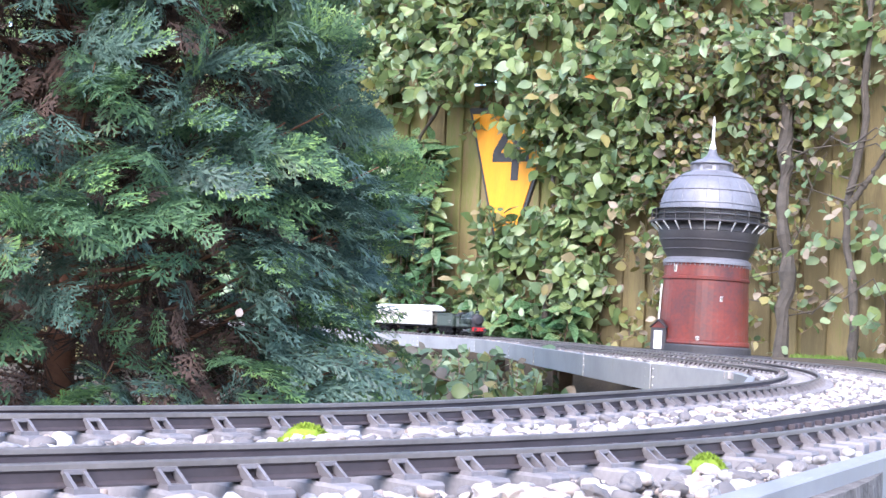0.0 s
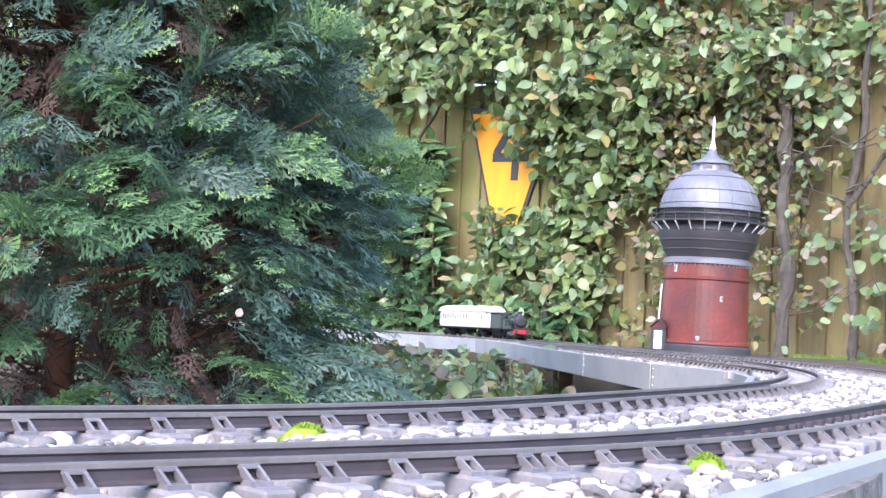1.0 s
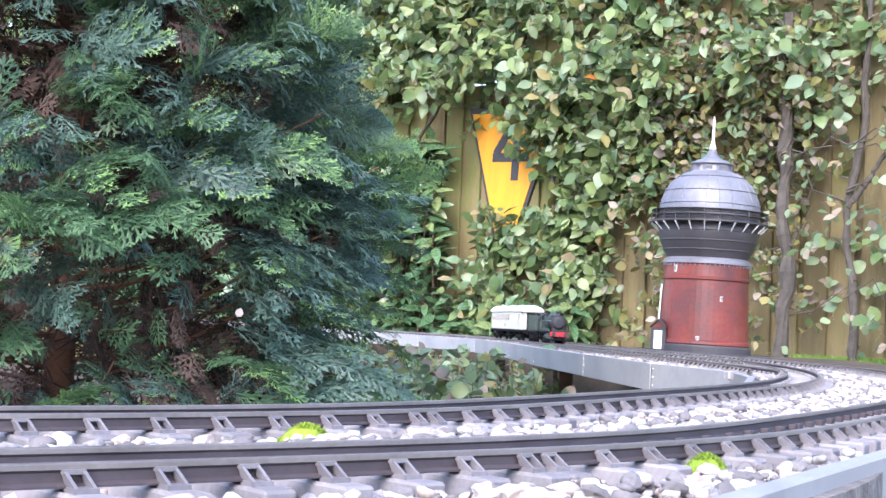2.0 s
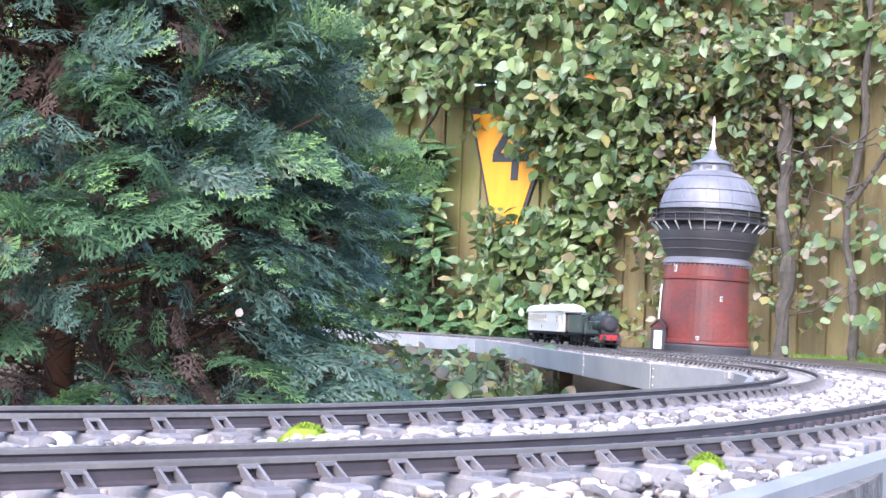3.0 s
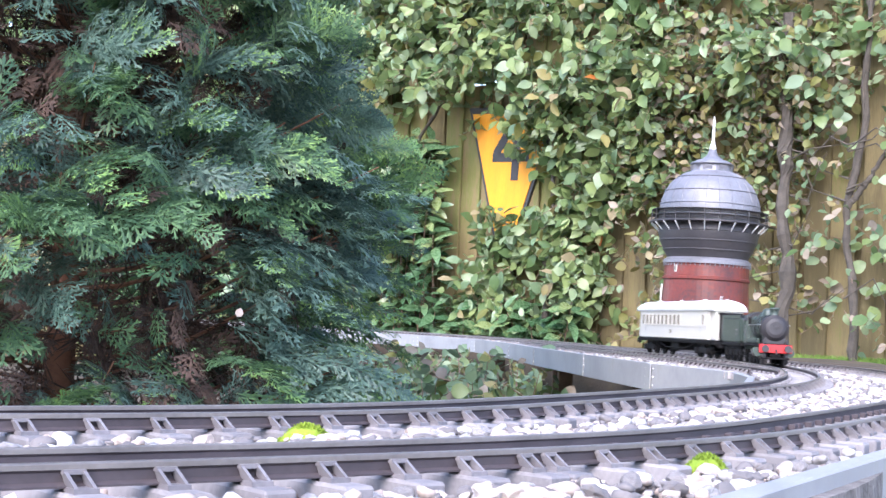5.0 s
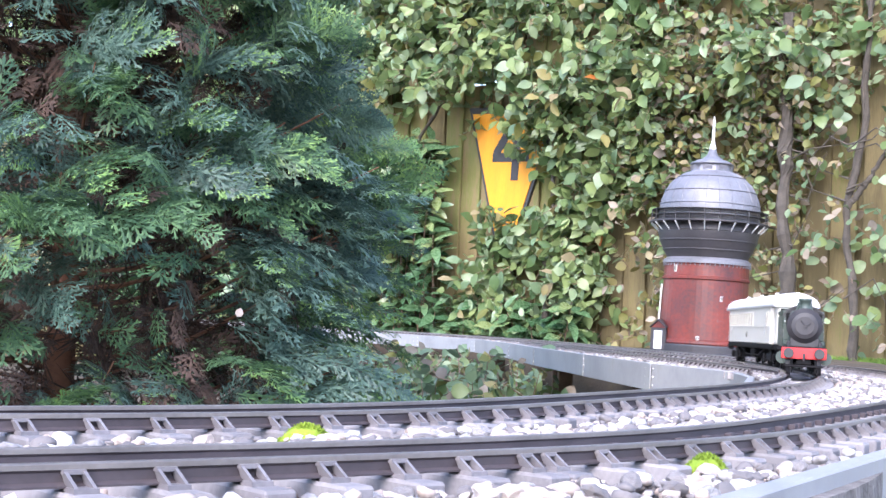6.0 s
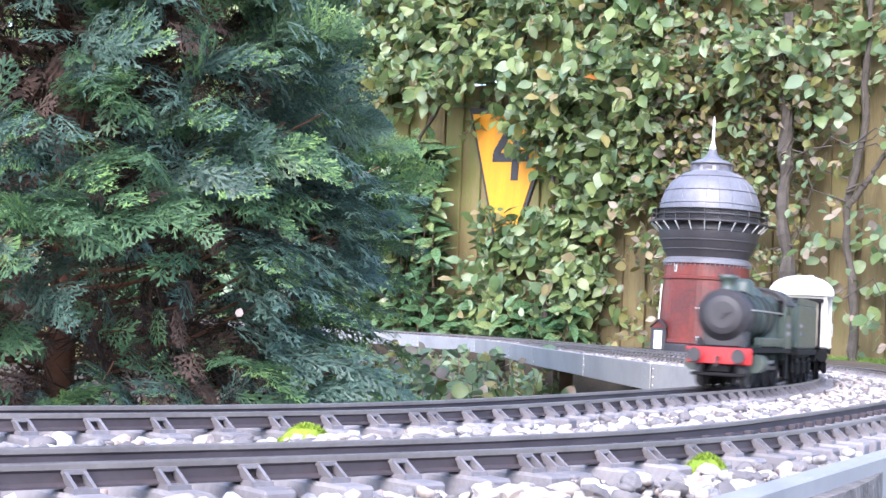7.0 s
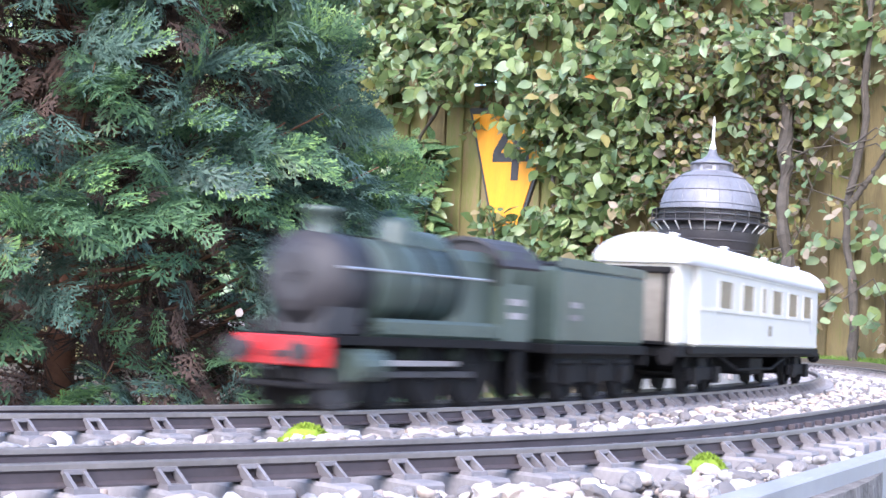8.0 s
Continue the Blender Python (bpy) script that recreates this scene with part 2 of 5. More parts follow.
def ground_sheet():
    far = [25.0, 120.0, 900.0]
    ax = [-v for v in far[::-1]] + list(np.arange(-5, 5.01, 0.125)) + far
    ay = [-v for v in far[::-1]] + list(np.arange(-3, 13.01, 0.125)) + far
    gx, gy = np.meshgrid(ax, ay)
    x, y = gx.ravel(), gy.ravel()
    off = np.concatenate([line_offset(x[i:i + 2000], y[i:i + 2000]) for i in range(0, len(x), 2000)])
    t = np.clip((off - 0.24) / 0.12, 0, 1)
    side = (x - FENCE0.x) * FN.x + (y - FENCE0.y) * FN.y
    t = t * (y > 2.6) * (side > -0.3) * np.clip((y - 2.6) / 0.4, 0, 1) * np.clip((2.3 - off) / 0.5, 0, 1)
    z = t * (RAIL - 0.035)
    z = z + np.array([0.012 * noise.noise((a * 2.5, b * 2.5, 0)) for a, b in zip(x, y)]) * (np.hypot(x, y) < 20)
    bm = bmesh.new()
    vs = [bm.verts.new(p) for p in zip(x, y, z)]
    n = len(ax)
    for j in range(len(ay) - 1):
        for i in range(n - 1):
            bm.faces.new((vs[j * n + i], vs[j * n + i + 1], vs[(j + 1) * n + i + 1], vs[(j + 1) * n + i]))
    tagged(part("ground", bm, M_SOIL, smooth=True), "dark bare garden soil rising to a raised bed", "ground", kind="structure")


ground_sheet()

# ---- the raised deck that carries the line ----
deck = thing("deck", "raised grey board deck carrying two model railway tracks", "deck", kind="structure")
bm = bmesh.new()
sweep(bm, [(lambda s: inner(s) + 0.006, -0.034), (lambda s: outer(s) - 0.006, -0.034), (lambda s: outer(s) - 0.006, -0.0185), (lambda s: inner(s) + 0.006, -0.0185)], 0, END, step=0.04)
part("base_board", bm, M_BED, deck)


def fascia(s0, s1, off, label=""):
    """One straight edging board between two places of the line."""
    a, b = (on_line(s, off(s) if callable(off) else off) for s in (s0, s1))
    d = Vector((b[0] - a[0], b[1] - a[1], 0))
    ln = d.length
    bm = bmesh.new()
    box(bm, 0.0015, ln - 0.0015, -0.006, 0.006, -0.068, -0.010, 0.0012)
    ob = part("edge_board", bm, M_ZINC, deck, label)
    ob.matrix_local = Matrix.Translation((a[0], a[1], RAIL)) @ Matrix.Rotation(math.atan2(d.y, d.x), 4, "Z")
    return ob, ln


def screws(ob, xs, side):
    for x in xs:
        for z in (-0.022, -0.039, -0.056):
            bm = bmesh.new()
            rod(bm, (x, side * 0.006, z), (x, side * 0.0078, z), 0.0028, 0.0022, 8)
            part("screw", bm, M_SILVER, ob)


for s0, s1 in ((2.80, 3.22), (3.22, 4.02), (4.02, 4.86), (4.86, 5.66), (5.66, 6.56), (6.56, 7.3), (7.3, 8.0), (8.0, 8.7), (8.7, 9.4)):
    ob, ln = fascia(s0, s1, inner, "pale grey weathered edging board")
    screws(ob, (0.025, ln - 0.025), 1)
    bm = bmesh.new()
    box(bm, -0.022, 0.022, 0.0062, 0.0085, -0.066, -0.012, 0.0005)
    jp = part("joint_plate", bm, M_ZINC, ob)
for i in range(9):
    fascia(0.1 + i * 0.30, 0.1 + (i + 1) * 0.30, inner)
edges = [0.1, 0.45, 0.78, 1.12] + [1.12 + 0.33 * i for i in range(1, 25)]
for s0, s1 in zip(edges, edges[1:]):
    fascia(s0, s1, outer, "pale grey weathered edging board")
for s in (0.4, 1.6, 2.8, 4.0, 5.2, 6.4, 7.6, 8.8):
    for off in (0.0, 0.27):
        x, y, _, _ = on_line(s, off)
        bm = bmesh.new()
        box(bm, x - 0.025, x + 0.025, y - 0.025, y + 0.025, -0.05, RAIL - 0.034, 0.003)
        part("post", bm, M_BARK, deck, "dark timber post")

# ---- fence of upright boards ----
fence = thing("fence", "tall weathered olive-brown timber board fence with narrow gaps", "fence", kind="structure")
FROT = Matrix.Rotation(math.atan2(FU.y, FU.x), 4, "Z")
plank_meshes = []
rng = random.Random(5)
for k in range(12):          # low panels, then the taller ones that follow
    bm = bmesh.new()
    box(bm, *((0.004, 0.136) if k % 6 < 3 else (-0.032, 0.120)), -0.010, 0.010, -0.02, (1.93 if k < 6 else 2.30) + 0.01 * rng.uniform(-1, 1), 0.003)
    for v in bm.verts:
        v.co.y += 0.003 * math.sin(v.co.z * 1.7 + k)
    me = bpy.data.meshes.new("plank")
    bm.to_mesh(me)
    bm.free()
    me.materials.append(M_PLANK)
    plank_meshes.append(me)
for i in range(-60, 40):
    p = new("plank", plank_meshes[rng.randrange(3) + 3 * (i % 2) + (6 if i > 4 else 0)])
    p.parent = fence
    a = 0.3475 + i * 0.1555
    back = -0.024 * (i % 2)
    p.matrix_local = Matrix.Translation(FENCE0 + FU * a + FN * back) @ FROT @ pose(0, 0, 0, 0, rng.uniform(-0.25, 0.25), 0)
# Boards added behind the gaps: they block the sky so gaps stay dark.
bm = bmesh.new()
box(bm, 0.085, 0.215, -0.008, 0.008, -0.02, 1.9, 0.002)
me = bpy.data.meshes.new("batten")
bm.to_mesh(me)
bm.free()
me.materials.append(M_PLANK)
for i in range(-59, 40, 2):
    p = new("batten", me)
    p.parent = fence
    p.matrix_local = Matrix.Translation(FENCE0 + FU * (0.3475 + i * 0.1555) - FN * 0.046) @ FROT
for z in (0.28, 0.98, 1.68):
    bm = bmesh.new()
    box(bm, -8.6, 6.7, -0.02, 0.02, z, z + 0.07, 0.003)
    r = part("fence_rail", bm, M_PLANK, fence)
    r.matrix_local = Matrix.Translation(FENCE0 - FN * 0.078) @ FROT

# ---- tracks ----
RAIL_PROFILE = [(a, 1.25 * b) for a, b in [(-0.0016, 0), (0.0016, 0), (0.0018, -0.0004), (0.0018, -0.0018), (0.0006, -0.0026), (0.0006, -0.0052), (0.0032, -0.0060), (0.0032, -0.0066),
                (-0.0032, -0.0066), (-0.0032, -0.0060), (-0.0006, -0.0052), (-0.0006, -0.0026), (-0.0018, -0.0018), (-0.0018, -0.0004)]]


def shared(bm, name, material):
    me = bpy.data.meshes.new(name)
    for v in bm.verts:
        v.co.z *= 1.25
    bm.normal_update()
    bm.to_mesh(me)
    bm.free()
    me.materials.append(material)
    return me


def chair_into(bm, y, side):
    """An open rail chair: foot, two slanting cheeks and a top bar, standing against one side of a rail."""
    a, b = y + side * 0.0028, y + side * 0.0105
    box(bm, -0.0046, 0.0046, min(a, b), max(a, b), -0.0076, -0.0062)
    for x in (-0.0034, 0.0034):
        u = x - 0.0016          # the loop leans along the rail
        vs = [bm.verts.new(p) for p in ((x - 0.0007, a, -0.0064), (x - 0.0007, b, -0.0064), (u - 0.0007, a - side * 0.0018, -0.0016), (u - 0.0007, a + side * 0.0012, -0.0020),
                                        (x + 0.0007, a, -0.0064), (x + 0.0007, b, -0.0064), (u + 0.0007, a - side * 0.0018, -0.0016), (u + 0.0007, a + side * 0.0012, -0.0020))]
        for f in ((0, 1, 3, 2), (4, 6, 7, 5), (0, 4, 5, 1), (1, 5, 7, 3), (3, 7, 6, 2), (2, 6, 4, 0)):
            bm.faces.new([vs[i] for i in f])
    c, d = a - side * 0.0012, a + side * 0.0014
    box(bm, -0.0057, 0.0025, min(c, d), max(c, d), -0.0030, -0.0017)
    bmesh.ops.recalc_face_normals(bm, faces=bm.faces[:])


def clip_into(bm, y, side):
    """A low solid rail clip on the inner side of a rail."""
    a, b = y + side * 0.0022, y + side * 0.0075
    box(bm, -0.0042, 0.0042, min(a, b), max(a, b), -0.0078, -0.0044, 0.0006)


def fastening(bm, y, side):
    (chair_into if y * side > 0 else clip_into)(bm, y, side)


bm = bmesh.new()
box(bm, -0.0070, 0.0070, -0.0460, 0.0460, -0.0185, -0.0076, 0.0010)
SLEEPER_NEAR = shared(bm, "sleeper", M_SLEEPER)
CHAIRS = []
for y in (-0.0235, 0.0235):
    for side in (-1, 1):
        bm = bmesh.new()
        fastening(bm, y, side)
        CHAIRS.append(shared(bm, "rail_chair", M_CHAIR if y * side > 0 else M_WEB))
bm = bmesh.new()
box(bm, -0.0070, 0.0070, -0.0460, 0.0460, -0.0185, -0.0076, 0.0010)
for y in (-0.0235, 0.0235):
    for side in (-1, 1):
        fastening(bm, y, side)
SLEEPER_FAR = shared(bm, "sleeper", M_SLEEPER)

for off, label in ((0.0, "curved model track with brown rails on grey sleepers"), (SECOND, "outer curved model track with brown rails on grey sleepers")):
    track = thing("track", label, "railway track", "model railway tracks")
    for g in (-1, 1):
        bm = bmesh.new()
        sweep(bm, RAIL_PROFILE, 0.1, END, off + g * 0.0243, step=0.012)
        for f in bm.faces:
            f.material_index = 0 if min(v.co.z for v in f.verts) > RAIL - 0.0024 else 1
        part("rail", bm, [M_STEEL, M_WEB], track)
    rng = random.Random(int(off * 100))
    s, n = (0.1255, 1) if off else (0.129, 0)
    while s < END:
        x, y, hx, hy = on_line(s, off)
        near = s < 2.0
        ob = new("sleeper", SLEEPER_NEAR if near else SLEEPER_FAR)
        ob.parent = track
        ob.matrix_local = Matrix.Translation((x, y, RAIL)) @ Matrix.Rotation(math.atan2(hy, hx) + rng.uniform(-0.012, 0.012), 4, "Z")
        if near:
            for me in CHAIRS:
                c = new("rail_chair", me)
                c.parent = ob
        s += (0.0135 if off else 0.0175) if n % 12 == 0 else 0.0315 if off else 0.0363
        n += 1

def siding_off(s):
    """Offset of the siding's centre from the inner track."""
    return float(np.interp(s, (2.70, 3.0, 3.25, 3.5, 4.0, 4.8, 5.6), (-0.056, -0.105, -0.145, -0.165, -0.160, -0.110, -0.058)))


def siding():
    """A loop siding that leaves the inner track past the bend and joins it again on the viaduct."""
    track = thing("track", "siding with brown rails on grey sleepers beside the viaduct edge", "railway track", "model railway tracks")
    for g in (-1, 1):
        bm = bmesh.new()
        sweep(bm, [(a, b - 0.001) for a, b in RAIL_PROFILE], 2.70, 5.6, lambda s: siding_off(s) + g * 0.0243, step=0.02)
        for f in bm.faces:
            f.material_index = 0 if min(v.co.z for v in f.verts) > RAIL - 0.0034 else 1
        part("rail", bm, [M_STEEL, M_WEB], track)
    s = 2.72
    while s < 5.6:
        x, y, hx, hy = on_line(s, siding_off(s))
        ob = new("sleeper", SLEEPER_FAR)
        ob.parent = track
        ob.matrix_local = Matrix.Translation((x, y, RAIL - 0.001)) @ Matrix.Rotation(math.atan2(hy, hx), 4, "Z")
        s += 0.0363


siding()

# ---- ballast ----
STONES, PEBBLES = [], []
for k in range(16):
    bm = bmesh.new()
    bmesh.ops.create_icosphere(bm, subdivisions=2 if k < 8 else 1, radius=1)
    sx, sy, sz = 1.0, 0.72 + 0.05 * (k % 4), 0.50 + 0.06 * (k % 3)
    for v in bm.verts:
        q = v.co * 1.3 + Vector((k * 7.1, 0, 0))
        v.co *= 1 + 0.42 * noise.noise(q) + 0.16 * noise.noise(q * 2.7)
        v.co = Vector((v.co.x * sx, v.co.y * sy, v.co.z * sz))
        for a in range(3):
            lim = (0.95, 0.72, 0.50)[a]
            v.co[a] = max(-lim, min(lim, v.co[a]))
    me = bpy.data.meshes.new("stone")
    bm.to_mesh(me)
    bm.free()
    (STONES if k < 8 else PEBBLES).append(me)


def np_mesh(name, verts, faces, material, parent=None, label="", mats=None, smooth=False):
    """One mesh from arrays of corners and of equal-sided faces."""
    me = bpy.data.meshes.new(name)
    k = faces.shape[1]
    me.vertices.add(len(verts))
    me.vertices.foreach_set("co", np.ascontiguousarray(verts, dtype=np.float32).ravel())
    me.loops.add(faces.size)
    me.loops.foreach_set("vertex_index", np.ascontiguousarray(faces, dtype=np.int32).ravel())
    me.polygons.add(len(faces))
    me.polygons.foreach_set("loop_start", np.arange(0, faces.size, k, dtype=np.int32))
    for m in (material if isinstance(material, (list, tuple)) else [material]):
        me.materials.append(m)
    if mats is not None:
        me.polygons.foreach_set("material_index", np.ascontiguousarray(mats, dtype=np.int32))
    me.update(calc_edges=True)
    me.validate()
    if smooth:
        me.shade_smooth()
    ob = new(name, me)
    if parent:
        ob.parent = parent
    if label:
        ob["label"] = label
    return ob


def ballast():
    bed = tagged(new("ballast"), "loose pale limestone ballast between the tracks", "ballast", kind="stuff")
    rng = np.random.RandomState(11)
    tv = [np.array([v.co[:] for v in me.vertices]) for me in STONES + PEBBLES]
    tf = [np.array([p.vertices[:] for p in me.polygons]) for me in STONES + PEBBLES]
    vs, fs, base, own = [], [], 0, 0
    for me in STONES:
        me.materials.append(M_STONE)
    spots = []
    for s0, s1, n, lo, hi in ((0.35, 1.0, 10500, 0.0018, 0.0070), (1.0, 2.0, 14000, 0.0018, 0.0068), (2.0, 4.2, 13000, 0.003, 0.0075), (4.2, 9.0, 8500, 0.0035, 0.008)):
        for _ in range(n):
            spots.append((rng.uniform(s0, s1), rng.uniform(-0.262, 0.335), lo + (hi - lo) * rng.rand() ** 1.8))
    for s, o, r in spots:
        if o > outer(s) - 0.024 or o < inner(s) + 0.012:
            continue
        on_sleeper = abs(o) < 0.050 or abs(o - SECOND) < 0.050
        on_rail = min(abs(abs(o) - 0.0243), abs(abs(o - SECOND) - 0.0243)) < 0.008
        if 2.6 < s < 5.7 and abs(o - siding_off(s)) < 0.050:
            on_sleeper = True
            on_rail = on_rail or abs(abs(o - siding_off(s)) - 0.0243) < 0.008
        if on_rail or (on_sleeper and (rng.rand() < 0.55 or r > 0.0062)):
            continue
        x, y, _, _ = on_line(s, o)
        lift = -0.0180 + 0.40 * r + (0.0 if on_sleeper else 0.0055 * rng.rand())
        m = Matrix.Translation((x, y, RAIL + lift)) @ Euler((rng.uniform(-0.4, 0.4), rng.uniform(-0.4, 0.4), rng.uniform(0, 6.28))).to_matrix().to_4x4() @ Matrix.Scale(r, 4)
        k = rng.randint(8)
        if own < 300 and 0.72 < s < 1.3 and o > 0.05 and r > 0.0046:
            ob = new("stone", STONES[k])
            ob.parent = bed
            ob.matrix_local = m
            own += 1
            continue
        k += 8 * (s > 1.5)
        mm = np.array(m)
        vs.append(tv[k] @ mm[:3, :3].T + mm[:3, 3])
        fs.append(tf[k] + base)
        base += len(tv[k])
    tagged(np_mesh("gravel", np.concatenate(vs), np.concatenate(fs), M_BALLAST, bed), kind="stuff")


M_STONE = mat("single_stone", (0.17, 0.155, 0.155), (0.56, 0.545, 0.545), 0.9, scale=30, fine=300, bump=0.5, depth=0.001, per_object=1.3, c=(0.43, 0.35, 0.30))
ballast()


def moss(s, off, r):
    x, y, _, _ = on_line(s, off)
    rg = np.random.RandomState(int(s * 1000))
    vs, fs = [], []
    for i in range(1500):
        a, d = rg.uniform(0, 6.28), rg.rand() ** 0.5
        p = np.array([x + r * d * math.cos(a), y + 0.6 * r * d * math.sin(a), RAIL - 0.0185 + 0.012 * (1 - d * d) + 0.002 * rg.rand()])
        b = rg.uniform(0, 6.28)
        w = np.array([math.cos(b), math.sin(b), 0]) * 0.0005
        tip = p + np.array([rg.uniform(-1, 1), rg.uniform(-1, 1), 1.2]) * 0.0012
        n = len(vs)
        vs += [p - w, p + w, tip + w * 0.4, tip - w * 0.4]
        fs.append((n, n + 1, n + 2, n + 3))
    core = bmesh.new()
    bmesh.ops.create_icosphere(core, subdivisions=3, radius=1)
    for v in core.verts:
        k = 1 + 0.25 * noise.noise(v.co * 3)
        v.co = Vector((x + v.co.x * r * k, y + v.co.y * 0.6 * r * k, RAIL - 0.0185 + max(v.co.z, -0.2) * 0.012 * k))
    t = thing("moss_tuft", "bright yellow-green moss cushion among the ballast", "moss", "moss cushions", at=(0, 0, 0))
    part("cushion", core, M_MOSS, t, smooth=True)
    tagged(np_mesh("moss_fuzz", np.array(vs), np.array(fs), M_MOSS, t), kind="stuff")


# ---- water tower ----
def water_tower():
    t = thing("water_tower", "model water tower, red brick shaft under a grey domed tank", "water tower", at=(0.932, 5.0, RAIL - 0.022))
    T = 48

    def turned(name, prof, material, label="", parent=None, steps=T, smooth=False):
        bm = bmesh.new()
        lathe(bm, prof, steps)
        return part(name, bm, material, parent or t, label, smooth)

    bm = bmesh.new()
    box(bm, -0.20, 0.20, -0.20, 0.20, -0.012, 0.016, 0.004)
    part("base_slab", bm, M_TOWER_DARK, t, "dark grey base slab")
    turned("plinth", [(0.168, 0.016), (0.168, 0.036), (0.164, 0.042), (0.160, 0.042)], M_TOWER_DARK, "blackened plinth")
    turned("base_band", [(0.160, 0.042), (0.163, 0.046), (0.162, 0.056), (0.157, 0.060)], M_TOWER_RED)
    shaft = turned("shaft", [(0.157, 0.058), (0.1555, 0.10), (0.153, 0.16), (0.1505, 0.22), (0.1485, 0.268)], M_TOWER_RED, "red brick shaft")
    turned("cornice", [(0.1485, 0.266), (0.154, 0.270), (0.154, 0.276), (0.149, 0.280), (0.147, 0.320), (0.152, 0.324), (0.152, 0.330), (0.146, 0.334), (0.146, 0.342)], M_TOWER_RED)
    turned("neck_ring", [(0.146, 0.322), (0.1535, 0.325), (0.1535, 0.338), (0.144, 0.344), (0.140, 0.347)], M_TOWER_GREY, "grey riveted ring")
    turned("tank_bowl", [(0.138, 0.340), (0.142, 0.350), (0.157, 0.376), (0.170, 0.406), (0.176, 0.432), (0.177, 0.470)], M_TOWER_DARK, "near-black tank bowl", smooth=True)
    for z, r in ((0.372, 0.156), (0.404, 0.1705), (0.438, 0.1775)):
        turned("tank_band", [(r, z), (r + 0.002, z + 0.001), (r + 0.002, z + 0.004), (r + 0.001, z + 0.005)], M_TOWER_DARK)
    gal = turned("gallery", [(0.177, 0.466), (0.207, 0.468), (0.207, 0.474), (0.177, 0.475)], M_TOWER_DARK, "narrow dark gallery walk")
    dome_prof = [(0.177, 0.474), (0.1775, 0.50), (0.176, 0.525), (0.171, 0.552), (0.160, 0.582), (0.143, 0.610), (0.120, 0.632), (0.095, 0.648), (0.074, 0.656)]
    dome = turned("dome", dome_prof, M_TOWER_GREY, "pale grey panelled dome", smooth=True)
    for i in range(24):
        a = 2 * math.pi * i / 24
        bm = bmesh.new()
        for (r0, z0), (r1, z1) in zip(dome_prof, dome_prof[1:]):
            rod(bm, (r0 * math.cos(a), r0 * math.sin(a), z0), (r1 * math.cos(a), r1 * math.sin(a), z1), 0.0011, n=5)
        part("seam", bm, M_TOWER_GREY, dome)
        bm = bmesh.new()
        rod(bm, (0.176 * math.cos(a), 0.176 * math.sin(a), 0.438), (0.204 * math.cos(a), 0.204 * math.sin(a), 0.466), 0.0022, 0.0028, 6)
        part("bracket", bm, M_PALE, t, "pale slanting gallery bracket")
        bm = bmesh.new()
        rod(bm, (0.203 * math.cos(a), 0.203 * math.sin(a), 0.474), (0.203 * math.cos(a), 0.203 * math.sin(a), 0.512), 0.0017, n=5)
        part("post", bm, M_TOWER_DARK, gal)
    for z in (0.492, 0.511):
        turned("handrail", [(0.2022, z), (0.2042, z), (0.2042, z + 0.0018), (0.2022, z + 0.0018)], M_TOWER_DARK, parent=gal)
    turned("dome_band", [(0.1755, 0.533), (0.1772, 0.534), (0.1765, 0.538), (0.174, 0.539)], M_TOWER_GREY, parent=dome)
    for r, z in ((0.1785, 0.502), (0.1615, 0.581), (0.1215, 0.632)):
        turned("plate_row", [(r - 0.001, z - 0.0016), (r + 0.0008, z - 0.0012), (r + 0.0004, z + 0.0012), (r - 0.0015, z + 0.0016)], M_TOWER_DARK, parent=dome)
    lan = turned("lantern", [(0.074, 0.652), (0.073, 0.657), (0.066, 0.682), (0.068, 0.684)], M_TOWER_GREY, "grey louvred lantern", steps=16)
    for i in range(8):
        a = 2 * math.pi * (i + 0.5) / 8
        bm = bmesh.new()
        box(bm, -0.016, 0.016, -0.001, 0.001, 0.0, 0.018, 0.0, Matrix.Translation((0.070 * math.cos(a), 0.070 * math.sin(a), 0.660)) @ Matrix.Rotation(a - math.pi / 2, 4, "Z") @ Matrix.Rotation(-0.25, 4, "X"))
        part("louvre", bm, M_TOWER_GREY, lan, "grey louvre panel")
    turned("lantern_roof", [(0.077, 0.682), (0.077, 0.685), (0.055, 0.697), (0.034, 0.704), (0.018, 0.720), (0.012, 0.738)], M_TOWER_GREY, smooth=True)
    turned("spire", [(0.012, 0.736), (0.0125, 0.742), (0.008, 0.756), (0.0055, 0.77), (0.0045, 0.83), (0.002, 0.856)], M_PALE, "pale finial spike", steps=12)

    def on_shaft(a, r, z):
        return Matrix.Translation((r * math.cos(a), r * math.sin(a), z)) @ Matrix.Rotation(a + math.pi / 2, 4, "Z")

    face = math.atan2(-5.0, -0.93)
    for da, z, r, w, h in ((0.37, 0.195, 0.150, 0.010, 0.018), (-0.12, 0.058, 0.1565, 0.012, 0.014), (-0.80, 0.292, 0.147, 0.013, 0.024)):
        bm = bmesh.new()
        box(bm, -w / 2, w / 2, -0.003, 0.003, 0, h, 0.0006)
        w1 = part("window", bm, M_PALE, t, "small pale framed window")
        w1.matrix_local = on_shaft(face + da, r + 0.001, z)
        bm = bmesh.new()
        for k in (-1, 1):
            box(bm, k * w / 4 - w / 6, k * w / 4 + w / 6, -0.0042, -0.003, h * 0.12, h * 0.88)
        part("pane", bm, M_GLASS, w1)
    porch = new("porch")
    porch.parent = t
    porch["label"] = "small brick porch with a pale door"
    porch.matrix_local = on_shaft(face - 1.10, 0.165, 0.016) @ Matrix.Rotation(0.75, 4, "Z")
    bm = bmesh.new()
